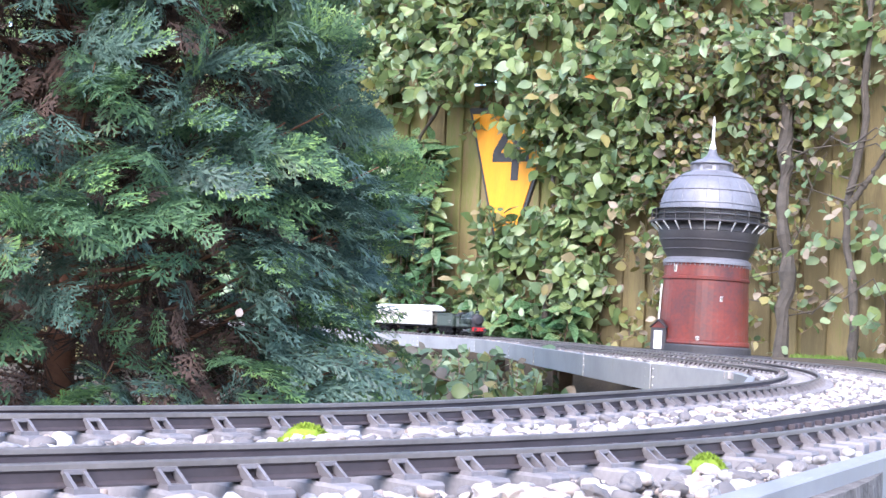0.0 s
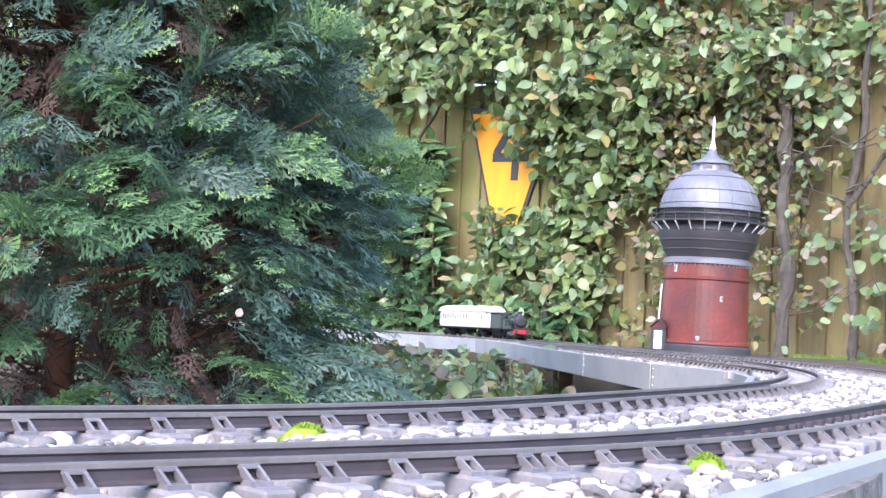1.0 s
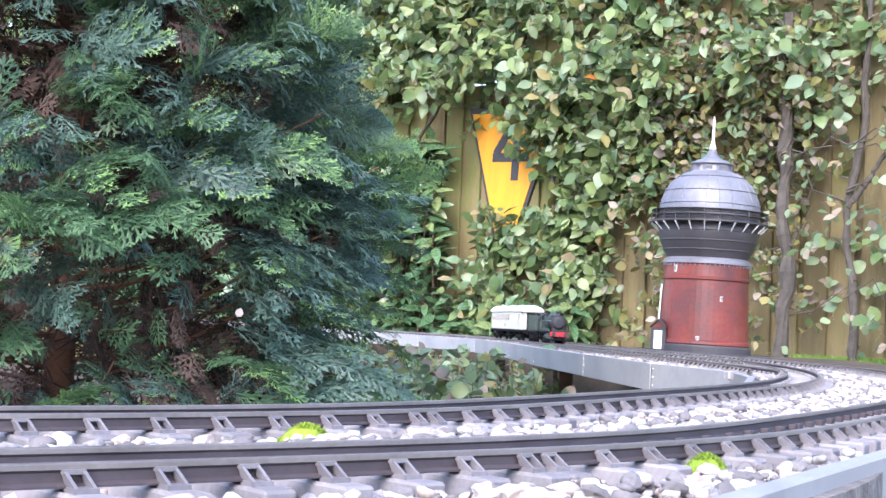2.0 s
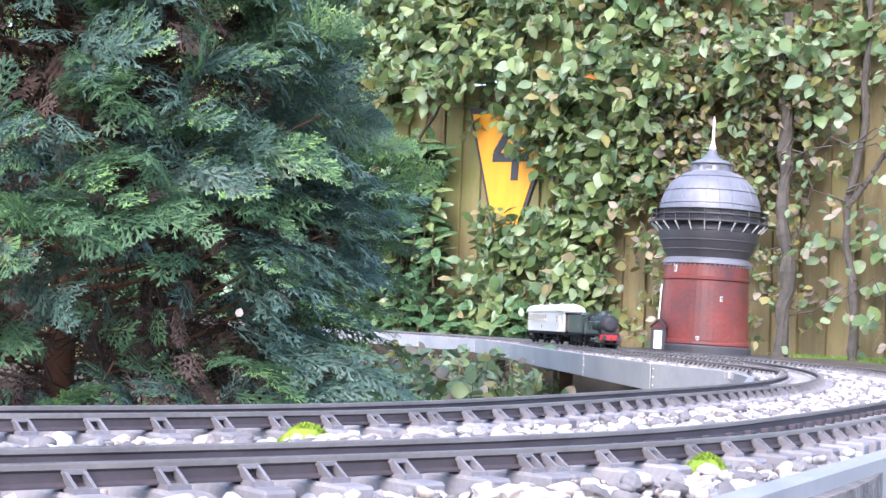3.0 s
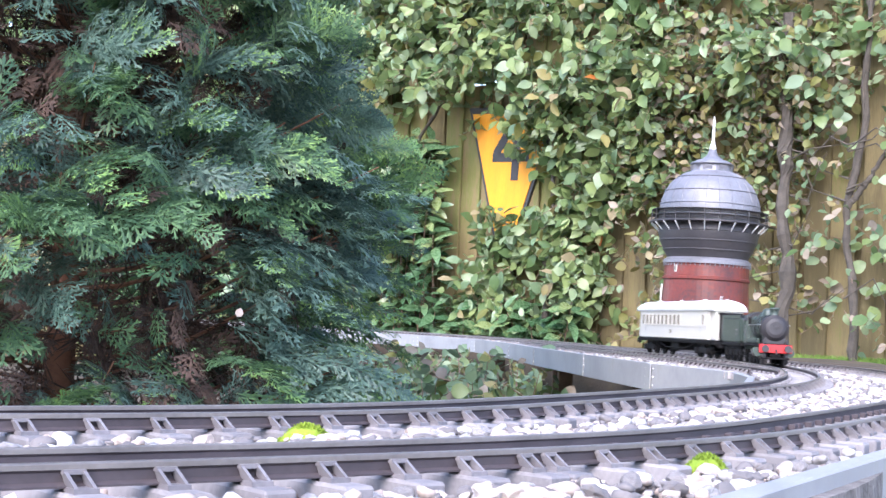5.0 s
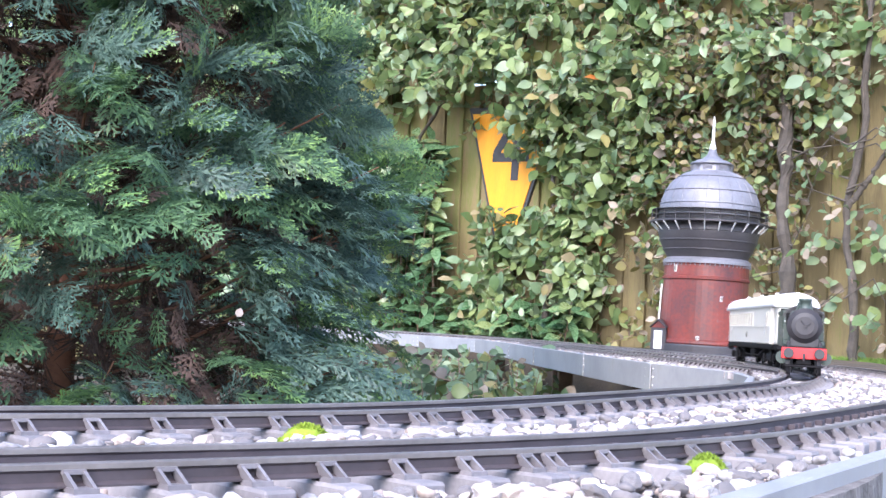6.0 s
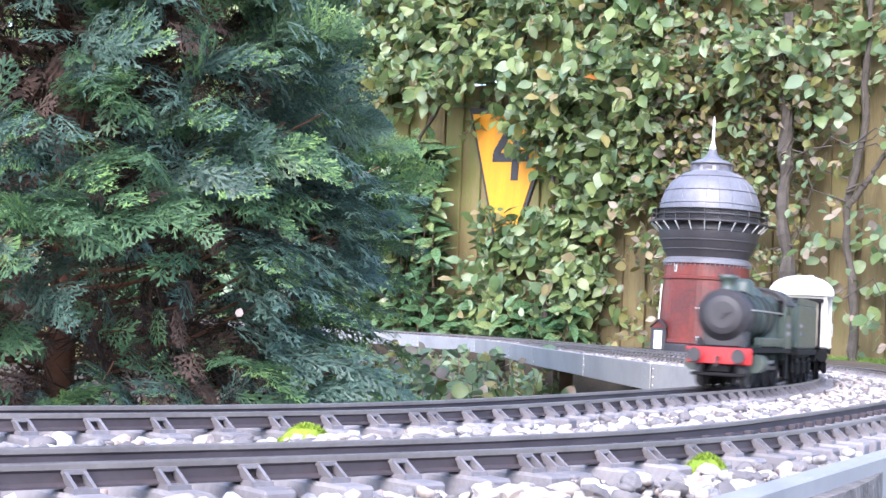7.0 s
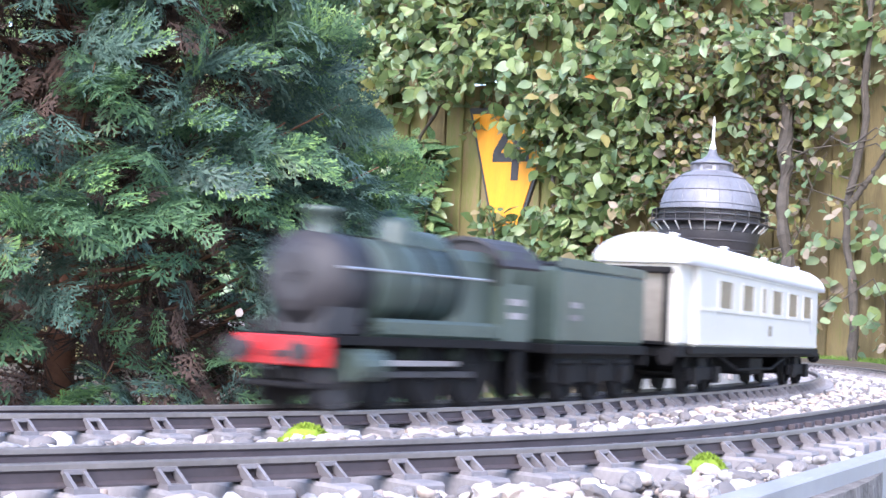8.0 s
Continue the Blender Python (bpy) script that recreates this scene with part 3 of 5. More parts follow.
    box(bm, -0.028, 0.028, -0.022, 0.022, 0, 0.078, 0.001)
    part("porch_wall", bm, M_TOWER_DARK, porch)
    bm = bmesh.new()
    for k in (-1, 1):
        box(bm, 0, 0.043, -0.032, 0.028, -0.003, 0.0, 0.0005, Matrix.Translation((0, 0, 0.108)) @ Matrix.Rotation(math.radians(40), 4, "Y") if k > 0 else Matrix.Translation((0, 0, 0.108)) @ Matrix.Rotation(math.pi, 4, "Z") @ Matrix.Rotation(math.radians(40), 4, "Y"))
    part("porch_roof", bm, M_TOWER_DARK, porch)
    bm = bmesh.new()
    vs = [bm.verts.new(p) for p in ((-0.028, -0.022, 0.078), (0.028, -0.022, 0.078), (0, -0.022, 0.103), (-0.028, 0.022, 0.078), (0.028, 0.022, 0.078), (0, 0.022, 0.103))]
    bm.faces.new((vs[0], vs[1], vs[2]))
    bm.faces.new((vs[3], vs[5], vs[4]))
    part("gable", bm, M_TOWER_RED, porch)
    bm = bmesh.new()
    box(bm, -0.015, 0.015, -0.0245, -0.0222, 0.004, 0.068, 0.0006)
    part("door", bm, M_PALE, porch, "pale panelled door")
    bm = bmesh.new()
    a = face - 1.36
    rod(bm, (0.161 * math.cos(a), 0.161 * math.sin(a), 0.10), (0.156 * math.cos(a), 0.156 * math.sin(a), 0.25), 0.003, n=8)
    part("downpipe", bm, M_PALE, t, "pale downpipe")
    for i in range(56):
        a = 2 * math.pi * i / 56
        bm = bmesh.new()
        rod(bm, (0.1515 * math.cos(a), 0.1515 * math.sin(a), 0.316), (0.1525 * math.cos(a), 0.1525 * math.sin(a), 0.323), 0.0022, n=5)
        part("dentil", bm, M_TOWER_GREY, t)
    t.rotation_euler = (0, math.radians(0.8), 0)


water_tower()


# ---- speed sign on the fence ----
def speed_sign():
    t = thing("speed_sign", "yellow triangular railway speed sign on the fence", "sign")
    t.matrix_basis = Matrix.Translation(FENCE0 + FU * 1.20 + FN * 0.022) @ FROT @ pose(0, 0, 1.25, 0, 1.8, 0)
    W, H = 0.352, 0.53

    def tri(k, y0, y1):
        bm = bmesh.new()
        c = Vector((0, 0, 0.14))
        pts = [Vector((-W, 0, H)), Vector((W, 0, H)), Vector((0, 0, -H))]
        pts = [c + (p - c) * k for p in pts]
        a = [bm.verts.new((p.x, y0, p.z)) for p in pts]
        b = [bm.verts.new((p.x, y1, p.z)) for p in pts]
        bm.faces.new(a)
        bm.faces.new(b[::-1])
        for i in range(3):
            bm.faces.new((a[i], b[i], b[(i + 1) % 3], a[(i + 1) % 3]))
        bmesh.ops.recalc_face_normals(bm, faces=bm.faces[:])
        return bm

    part("border", tri(1.0, -0.010, 0.008), M_SIGN_DARK, t, "dark border board")
    part("face", tri(0.90, -0.016, -0.009), M_YELLOW, t, "weathered yellow face")
    bm = bmesh.new()

    def stroke(x0, z0, x1, z1, w):
        d = Vector((x1 - x0, 0, z1 - z0))
        box(bm, 0, d.length, -0.0195, -0.0165, -w / 2, w / 2, 0.0, Matrix.Translation((x0, 0, z0)) @ Matrix.Rotation(-math.atan2(d.z, d.x), 4, "Y"))

    stroke(0.05, 0.48, -0.105, 0.24, 0.055)
    stroke(-0.13, 0.22, 0.15, 0.22, 0.055)
    stroke(0.05, 0.46, 0.05, 0.08, 0.055)
    part("numeral", bm, M_SIGN_DARK, t, "black figure 4")


speed_sign()


# ---- foliage ----
def turn_from(axis, normal):
    """Rotations whose x runs along axis and z near normal, for arrays of vectors."""
    x = axis / np.linalg.norm(axis, axis=1, keepdims=True)
    y = np.cross(normal, x)
    y /= np.linalg.norm(y, axis=1, keepdims=True) + 1e-9
    return np.stack([x, y, np.cross(x, y)], 2)


def spread(name, templates, pos, rot, size, material, parent, pick, label="", smooth=True):
    """Many copies of small leaf templates (corners, quads, material numbers) in one mesh."""
    vs, fs, ms, base = [], [], [], 0
    for k, (tv, tf, tm) in enumerate(templates):
        i = np.where(pick == k)[0]
        if not len(i):
            continue
        v = np.einsum("nij,vj->nvi", rot[i], tv) * size[i, None, None] + pos[i, None, :]
        vs.append(v.reshape(-1, 3))
        fs.append((tf[None] + (np.arange(len(i)) * len(tv))[:, None, None] + base).reshape(-1, 4))
        ms.append(np.tile(tm, len(i)))
        base += len(i) * len(tv)
    return tagged(np_mesh(name, np.concatenate(vs), np.concatenate(fs), material, parent, label, np.concatenate(ms), smooth), kind="stuff")


def leaf_template(width, fold, curl, tipped=0.5, m=0):
    st = np.array([0.0, 0.12, 0.36, 0.62, 0.86, 1.0])
    hw = np.sin(math.pi * st ** 0.86) ** (0.65 + 0.5 * tipped) * width * 0.5 + 0.004
    z = -curl * st ** 2
    mid = np.stack([st, 0.02 * np.sin(st * 5), z], 1)
    lf = np.stack([st, hw, z + fold * hw + 0.025 * np.sin(st * 9)], 1)
    rt = np.stack([st, -hw, z + fold * hw - 0.025 * np.sin(st * 8)], 1)
    n = len(st)
    v = np.concatenate([mid, lf, rt])
    f = []
    for i in range(n - 1):
        f += [(i, i + 1, n + 1 + i, n + i), (i, 2 * n + i, 2 * n + 1 + i, i + 1)]
    return v, np.array(f), np.full(len(f), m)


def step(v, a, b):
    x = min(1.0, max(0.0, (v - a) / (b - a)))
    return x * x * (3 - 2 * x)


def frond_template(seed, body, tip):
    """A flat scaly conifer spray along x: a rib, pinnate side shoots and short blunt fingers on them."""
    rg = np.random.RandomState(seed)
    vs, fs, ms = [], [], []

    def bend(p):
        return np.array([p[0], p[1], p[2] - 0.20 * p[0] ** 2 - 0.35 * p[1] ** 2 + 0.03 * math.sin(7 * p[1] + seed)])

    def blade(p, d, ln, w, m):
        d = d / np.linalg.norm(d)
        side = np.array([-d[1], d[0], 0.0])
        n = len(vs)
        e, mid = p + d * ln, p + d * ln * 0.7
        vs.extend([bend(p - side * w * 0.35), bend(mid - side * w * 0.6), bend(e), bend(mid + side * w * 0.6)])
        fs.append((n, n + 1, n + 2, n + 3))
        ms.append(m)

    for i in range(3):
        blade(np.array([i / 3, 0, 0]), np.array([1.0, 0, 0]), 0.38, 0.05, body)
    n = 6
    for i in range(n):
        x = 0.06 + 0.86 * i / n
        for sgn in (-1, 1):
            ln = (0.46 * (1 - x) ** 0.8 * min(1, 0.55 + 1.5 * x) + 0.13) * rg.uniform(0.75, 1.2)
            ang = radians(rg.uniform(30, 46)) * sgn
            p0 = np.array([x + rg.uniform(-0.03, 0.03), 0, rg.uniform(-0.02, 0.02)])
            d = np.array([math.cos(ang), math.sin(ang), rg.uniform(-0.2, 0.15)])
            k = max(2, int(ln / 0.13))
            blade(p0, d, ln * 1.05, 0.034, tip if tip != body and rg.rand() < 0.35 else body)
            for j in range(k):
                q = p0 + d * ln * (j + 0.35) / k
                for s2 in (-1, 1):
                    a2 = ang + s2 * radians(rg.uniform(24, 40))
                    m = tip if (j >= k - 1 or x > 0.7) and rg.rand() < 0.8 else body
                    blade(q, np.array([math.cos(a2), math.sin(a2), rg.uniform(-0.25, 0.2)]), 0.125 * rg.uniform(0.7, 1.25) * (1 - 0.2 * j / k), 0.034, m)
    return np.array(vs), np.array(fs), np.array(ms)


def coarse_frond(seed, m):
    """A broad spray of few blades for the shaded inside of a crown."""
    rg = np.random.RandomState(seed)
    vs, fs = [], []
    for i in range(12):
        a = radians(-66 + 12 * i + rg.uniform(-6, 6))
        d, ln, w = np.array([math.cos(a), math.sin(a), rg.uniform(-0.5, 0.4)]), rg.uniform(0.45, 1.0), 0.035
        side = np.array([-d[1], d[0], 0])
        n = len(vs)
        vs.extend([d * 0.02, d * ln * 0.6 - side * w * 0.5, d * ln, d * ln * 0.6 + side * w * 0.5])
        fs.append((n, n + 1, n + 2, n + 3))
    return np.array(vs), np.array(fs), np.full(len(fs), m)


# 0-2 blue-green, 3-5 blue-green with young tips, 6-8 green, 9-11 green with young tips, 12-15 withered sprays, darkened
# as inner shade
FRONDS = [frond_template(k, *((0, 0), (0, 1), (3, 3), (3, 1))[k // 3]) for k in range(12)]
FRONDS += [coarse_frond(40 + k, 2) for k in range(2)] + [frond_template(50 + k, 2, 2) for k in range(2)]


def cypress(x, y, height, radius, boughs, seed, label):
    t = thing("cypress", label, "conifer", "cypresses", at=(x, y, -0.02))
    rg = np.random.RandomState(seed)
    bm = bmesh.new()
    tube_path(bm, [(0.02 * math.sin(i), 0.015 * math.cos(2 * i), height * i / 10 * 0.95) for i in range(11)], [0.036 * (1 - i / 11) for i in range(11)], 10)
    part("trunk", bm, M_TWIG, t, "red-brown stringy trunk", True)
    bm = bmesh.new()
    pos, axis, nor, size, pick = [], [], [], [], []
    up = np.array([0, 0, 1.0])

    def envelope(az, zt):
        u = zt / height
        r = radius * (0.95 + 0.09 * math.sin(min(u * 2.2, 1) * 1.57)) * (1 - max(0, (u - 0.62) / 0.44)) ** 0.7 * (1 - 0.15 * step(zt, 0.65, 1.15)) * (1.06 - 0.06 * step(zt, 0.45, 0.75))
        return r * (1 + 0.20 * noise.noise((math.cos(az) * 2.6, math.sin(az) * 2.6, zt * 3.2)))

    for i in range(boughs):
        zt = height * (0.02 + 0.98 * ((i + 0.5) / boughs) ** 1.1)
        az = i * 2.39996 + rg.uniform(-0.4, 0.4)
        if math.sin(az) > 0.3 and rg.rand() < 0.7:      # thin growth on the shaded fence side
            continue
        if 0.82 < zt < 1.12 and -1.75 < math.remainder(az, 2 * math.pi) < -1.35 and rg.rand() < 0.9:      # a dark hollow
            continue
        if 0.42 < zt < 0.66 and -1.30 < math.remainder(az, 2 * math.pi) < -0.75 and rg.rand() < 0.75:     # bare brown inside
            continue
        env = envelope(az, zt) * rg.uniform(0.86, 1.04)
        out = np.array([math.cos(az), math.sin(az), 0])
        side = np.array([-out[1], out[0], 0])
        b = out * env + up * zt
        a = up * max(0.05, zt - env * 0.35)
        mid = (a + b) / 2 - up * 0.05
        if i % 3 == 0:
            tube_path(bm, [a, (a + mid) / 2 - up * 0.012, mid, (mid + b) / 2, b], [0.006, 0.005, 0.0038, 0.0026, 0.0012], 4)
        high = step(zt, 0.5, 1.2)
        rise = rg.uniform(-0.05, 0.65) + 0.7 * high
        main = out + side * rg.uniform(-0.75, 0.75) + up * rise
        main /= np.linalg.norm(main)
        plane = up * rg.uniform(0.7, 1.0) + out * (rg.uniform(0.1, 0.85) + 0.9 * high) + side * rg.uniform(-0.45, 0.45)
        cross = np.cross(plane, main)
        cross /= np.linalg.norm(cross)
        plane = np.cross(main, cross)
        span = rg.uniform(0.15, 0.26)
        hue = 6 if rg.rand() < 0.42 else 0
        young = rg.rand() < 0.7
        n = 15
        for k in range(n):
            f = k / (n - 1)
            q = b + main * span * (f - 0.75) - up * 0.09 * f * f
            sg = (-1) ** k
            lean = 1.0 * (1 - f) ** 0.7
            pos.append(q + rg.normal(0, 0.004, 3))
            axis.append(main + cross * sg * lean * rg.uniform(0.8, 1.15) + plane * rg.uniform(-0.12, 0.18) - up * 0.35 * f)
            nor.append(plane + cross * sg * 0.12 + rg.normal(0, 0.12, 3))
            pick.append(rg.randint(3) + hue + (3 if young and f > 0.35 and rg.rand() < 0.7 else 0))
            size.append((0.060 + 0.045 * (1 - f)) * rg.uniform(0.85, 1.25) * (1 if k < n - 1 else 1.2))
        for k in range(4):       # shaded sprays just under the bough
            pos.append(b - out * rg.uniform(0.03, 0.16) + side * rg.uniform(-0.1, 0.1) - up * rg.uniform(0.0, 0.12))
            axis.append(out + side * rg.uniform(-1, 1) - up * rg.uniform(0.0, 0.6))
            nor.append(up + out * 0.7 + rg.normal(0, 0.3, 3))
            pick.append(rg.randint(3) + hue)
            size.append(rg.uniform(0.09, 0.13))
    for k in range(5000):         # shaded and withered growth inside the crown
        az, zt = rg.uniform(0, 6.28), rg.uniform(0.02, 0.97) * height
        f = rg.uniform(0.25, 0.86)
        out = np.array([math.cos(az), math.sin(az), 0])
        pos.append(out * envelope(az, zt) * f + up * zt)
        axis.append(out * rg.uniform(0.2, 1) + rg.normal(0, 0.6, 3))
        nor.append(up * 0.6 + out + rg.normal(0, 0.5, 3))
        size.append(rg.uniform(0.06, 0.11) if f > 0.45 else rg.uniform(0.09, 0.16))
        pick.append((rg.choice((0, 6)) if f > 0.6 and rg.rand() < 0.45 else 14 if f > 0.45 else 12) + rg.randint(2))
    tagged(part("limb_mass", bm, M_TWIG, t, "red-brown inner limbs"), kind="stuff")
    pos, axis, nor, size = (np.array(v) for v in (pos, axis, nor, size))
    spread("crown", FRONDS, pos, turn_from(axis, nor), size, [M_FRONDS, M_FROND_TIP, M_DEAD_SHADE, M_FRONDS_G], t, np.array(pick), "flat blue-green sprays with lighter tips")
    return t


cypress(-0.80, 2.95, 2.75, 0.64, 820, 3, "dense dark cypress with flat scaly sprays and lighter tips")

LEAVES = [leaf_template(0.62, 0.25, 0.18), leaf_template(0.70, 0.15, 0.30), leaf_template(0.56, 0.35, 0.10), leaf_template(0.66, 0.05, 0.22, 0.7)]
ROUND = [leaf_template(0.86, 0.12, 0.12, 0.0), leaf_template(0.80, 0.22, 0.2, 0.1)]
LONG = [leaf_template(0.36, 0.25, 0.25, 0.6), leaf_template(0.42, 0.2, 0.12, 0.6)]


def twigs(places, rg, per, ln, leaf, droop=0.2, tilt=0.7, face=0.9):
    """Twigs at places with a facing; returns their stems and the poses of their leaves."""
    stems, pos, axis, nor, size = [], [], [], [], []
    for p, out in places:
        d = out * rg.uniform(0.2, 0.8) + rg.normal(0, 0.6, 3) + np.array([0, 0, rg.uniform(-0.3, 0.5)])
        d /= np.linalg.norm(d)
        L = ln * rg.uniform(0.6, 1.3)
        stems.append((p, p + d * L))
        for k in range(per):
            f = (k + 0.6) / per
            q = p + d * L * f
            side = np.cross(d, rg.normal(0, 1, 3))
            side /= np.linalg.norm(side)
            pos.append(q)
            axis.append(side + d * 0.5 + np.array([0, 0, -droop]) + out * 0.2)
            nor.append(out * face + np.array([0, 0, 0.55]) + rg.normal(0, tilt * 0.5, 3))
            size.append(leaf * rg.uniform(0.45, 1.25))
    return stems, np.array(pos), np.array(axis), np.array(nor), np.array(size)


def stems_mesh(name, stems, r, material, parent, label=""):
    bm = bmesh.new()
    for a, b in stems:
        rod(bm, a, b, r, r * 0.5, 4)
    return tagged(part(name, bm, material, parent, label), kind="stuff")


FUa, FNa, F0a = np.array(FU), np.array(FN), np.array(FENCE0)


def climber(name, label, want, n, seed, per, ln, leaf, templates, materials, share, a_range, z_range, depth, **kw):
    """A shrub trained on the fence; want(a, z) is the share of the wall that it covers there."""
    t = thing(name, label, "climbing shrub", "shrubs along the fence")
    rg = np.random.RandomState(seed)
    places = []
    for _ in range(n):
        a, z = rg.uniform(*a_range), rg.uniform(*z_range)
        w, d = want(a, z), depth(a, z)
        clump = max(0.22, 0.58 + 1.8 * noise.noise((a * 2.9, z * 2.9, seed)))
        if rg.rand() < w * clump * 1.3:
            places.append((F0a + FUa * a + FNa * (0.03 + d * rg.rand() - (0.5 * rg.rand() if z > 1.98 else 0.0)) + np.array([0, 0, z]), FNa))
    stems, pos, axis, nor, size = twigs(places, rg, per, ln, leaf, **kw)
    stems_mesh("twig_mass", stems, 0.0022, M_TWIG_DRY, t, "thin brown twigs")
    pick = rg.randint(0, len(templates), len(pos))
    kind = rg.choice(len(materials), len(pos), p=share)
    tm = [(v, f, np.full(len(f), m)) for m in range(len(materials)) for v, f, _ in templates]
    spread("foliage", tm, pos, turn_from(axis, nor), size, materials, t, kind * len(templates) + pick)
    return t


def want_green(a, z):
    top = step(z, 1.50, 1.85) * step(a, 0.45, 0.75) * (1 - 0.7 * step(a, 2.25, 2.75))
    if a < 0.75:
        top = step(z, 1.75 - 0.5 * step(-a, 0.0, 0.6), 2.0 - 0.5 * step(-a, 0.0, 0.6))
    body = step(a, 1.15, 1.40) * (1 - step(a, 1.90, 2.1)) * (1 - 0.65 * step(z, 1.12, 1.24) * (1 - step(z, 1.42, 1.5)))
    low = step(a, 0.95, 1.15) * (1 - step(a, 1.85, 2.05)) * (1 - step(z, 0.85, 1.15))
    mid = step(a, 1.75, 1.95) * (1 - step(a, 2.25, 2.5)) * step(z, 1.05, 1.3) * 0.8
    sign = step(a, 0.90, 1.0) * (1 - step(a, 1.47, 1.60)) * step(z, 0.98, 1.12) * (1 - step(z, 1.86, 1.98))
    bare = step(a, 0.55, 0.68) * (1 - step(a, 0.98, 1.14)) * step(z, 0.70, 0.85) * (1 - step(z, 1.72, 1.9))
    return max(top, body, low, mid) * (1 - 0.93 * sign) * (1 - 0.95 * bare)


def want_yellow(a, z):
    return step(a, 2.05, 2.4) * (1 - step(a, 3.0, 3.35)) * (0.16 + 0.22 * step(z, 0.95, 1.3) + 0.42 * step(z, 1.4, 1.8)) + (0.10 * step(a, 3.0, 3.3) + 0.25 * step(a, 2.8, 2.95) * (1 - step(a, 3.1, 3.25))) * step(z, 1.2, 1.6)


def want_round(a, z):
    return step(a, 3.15, 3.35) * (0.11 + 0.10 * step(z, 0.65, 0.95) + 0.10 * step(z, 1.5, 1.9)) + 0.10 * step(a, 3.4, 3.6)


green_climber = climber("climbing_hydrangea", "dense green broad-leaved climber covering the timber fence", want_green, 10500, 21, 6, 0.15, 0.086, LEAVES,
                        [M_LEAF, M_LEAF_B, M_LEAF_Y, M_LEAF_O], (0.679, 0.25, 0.07, 0.001), (-2.2, 3.4), (0.35, 2.9), lambda a, z: 0.18 + 0.30 * step(z, 1.4, 2.0), tilt=1.1, face=0.7)
back_hedge = climber("tall_hedge", "tall leafy hedge rising behind the timber fence", lambda a, z: 0.9, 3300, 29, 6, 0.25, 0.16, LEAVES,
                     [M_LEAF, M_LEAF_B, M_LEAF_Y], (0.66, 0.26, 0.08), (-8.0, 5.5), (1.7, 3.5), lambda a, z: -0.9)
yellow_climber = climber("autumn_climber", "thin climber with small yellowing leaves and brown twigs", want_yellow, 6500, 33, 7, 0.15, 0.054, LEAVES + ROUND[:1],
                         [M_LEAF_Y, M_LEAF_B, M_LEAF_P, M_LEAF], (0.42, 0.24, 0.19, 0.15), (1.9, 3.9), (0.4, 2.6), lambda a, z: 0.22, tilt=1.3, face=0.5)
round_climber = climber("round_leaved_climber", "sparse climber with round green leaves on dark stems", want_round, 1600, 47, 4, 0.15, 0.066, ROUND,
                        [M_LEAF_B, M_LEAF, M_LEAF_P], (0.62, 0.24, 0.14), (2.9, 4.6), (0.42, 2.6), lambda a, z: 0.22)


def stem_line(parent, pts, r0, r1, name="stem", label="", seed=0):
    """A crooked upright stem through a few places given as (along the fence, out, height)."""
    rg = random.Random(seed)
    bm = bmesh.new()
    n = 22
    path, radii = [], []
    for i in range(n + 1):
        f = i / n * (len(pts) - 1)
        k = min(int(f), len(pts) - 2)
        g = f - k
        a, o, z = (pts[k][j] * (1 - g) + pts[k + 1][j] * g for j in range(3))
        path.append(FENCE0 + FU * (a + rg.uniform(-1, 1) * r0 * 0.32 + 0.008 * math.sin(z * 9 + seed)) + FN * (o + rg.uniform(-1, 1) * r0 * 0.3) + Vector((0, 0, z)))
        radii.append((r0 + (r1 - r0) * i / n) * rg.uniform(0.72, 1.22))
    tube_path(bm, path, radii)
    return part(name, bm, M_STEM, parent, label)


stem_line(yellow_climber, [(3.20, 0.27, 0.33), (3.17, 0.25, 1.0), (3.14, 0.22, 1.5), (3.12, 0.2, 2.1)], 0.040, 0.030, label="knotty grey stem", seed=1)
stem_line(round_climber, [(3.54, 0.2, 0.33), (3.50, 0.2, 0.8), (3.46, 0.18, 1.15), (3.53, 0.15, 1.5), (3.52, 0.12, 2.2)], 0.024, 0.014, label="dark crooked stem", seed=2)
stem_line(round_climber, [(3.46, 0.18, 1.10), (3.56, 0.17, 1.25), (3.68, 0.14, 1.45)], 0.018, 0.008, "branch", seed=3)
stem_line(green_climber, [(1.62, 0.16, 0.2), (1.60, 0.14, 0.9), (1.66, 0.12, 1.9)], 0.022, 0.014, label="brown woody stem", seed=4)
stem_line(green_climber, [(0.52, 0.14, 0.2), (0.56, 0.10, 1.3), (0.50, 0.10, 1.6), (0.80, 0.10, 1.95)], 0.016, 0.010, label="brown woody stem", seed=5)
rg = random.Random(9)
for i in range(26):
    z = rg.uniform(0.5, 2.0)
    a, d = (3.15, rg.choice((-1, 1))) if i % 3 else (3.48, rg.choice((-1, 1)))
    o = 0.22
    ln = rg.uniform(0.15, 0.42)
    stem_line(yellow_climber if i % 3 else round_climber, [(a, o, z), (a + d * ln * 0.5, o + rg.uniform(-0.08, 0.1), z + rg.uniform(-0.05, 0.1)), (a + d * ln, o + rg.uniform(-0.08, 0.1), z + rg.uniform(-0.1, 0.2))], 0.005, 0.0015, "branch", seed=20 + i)


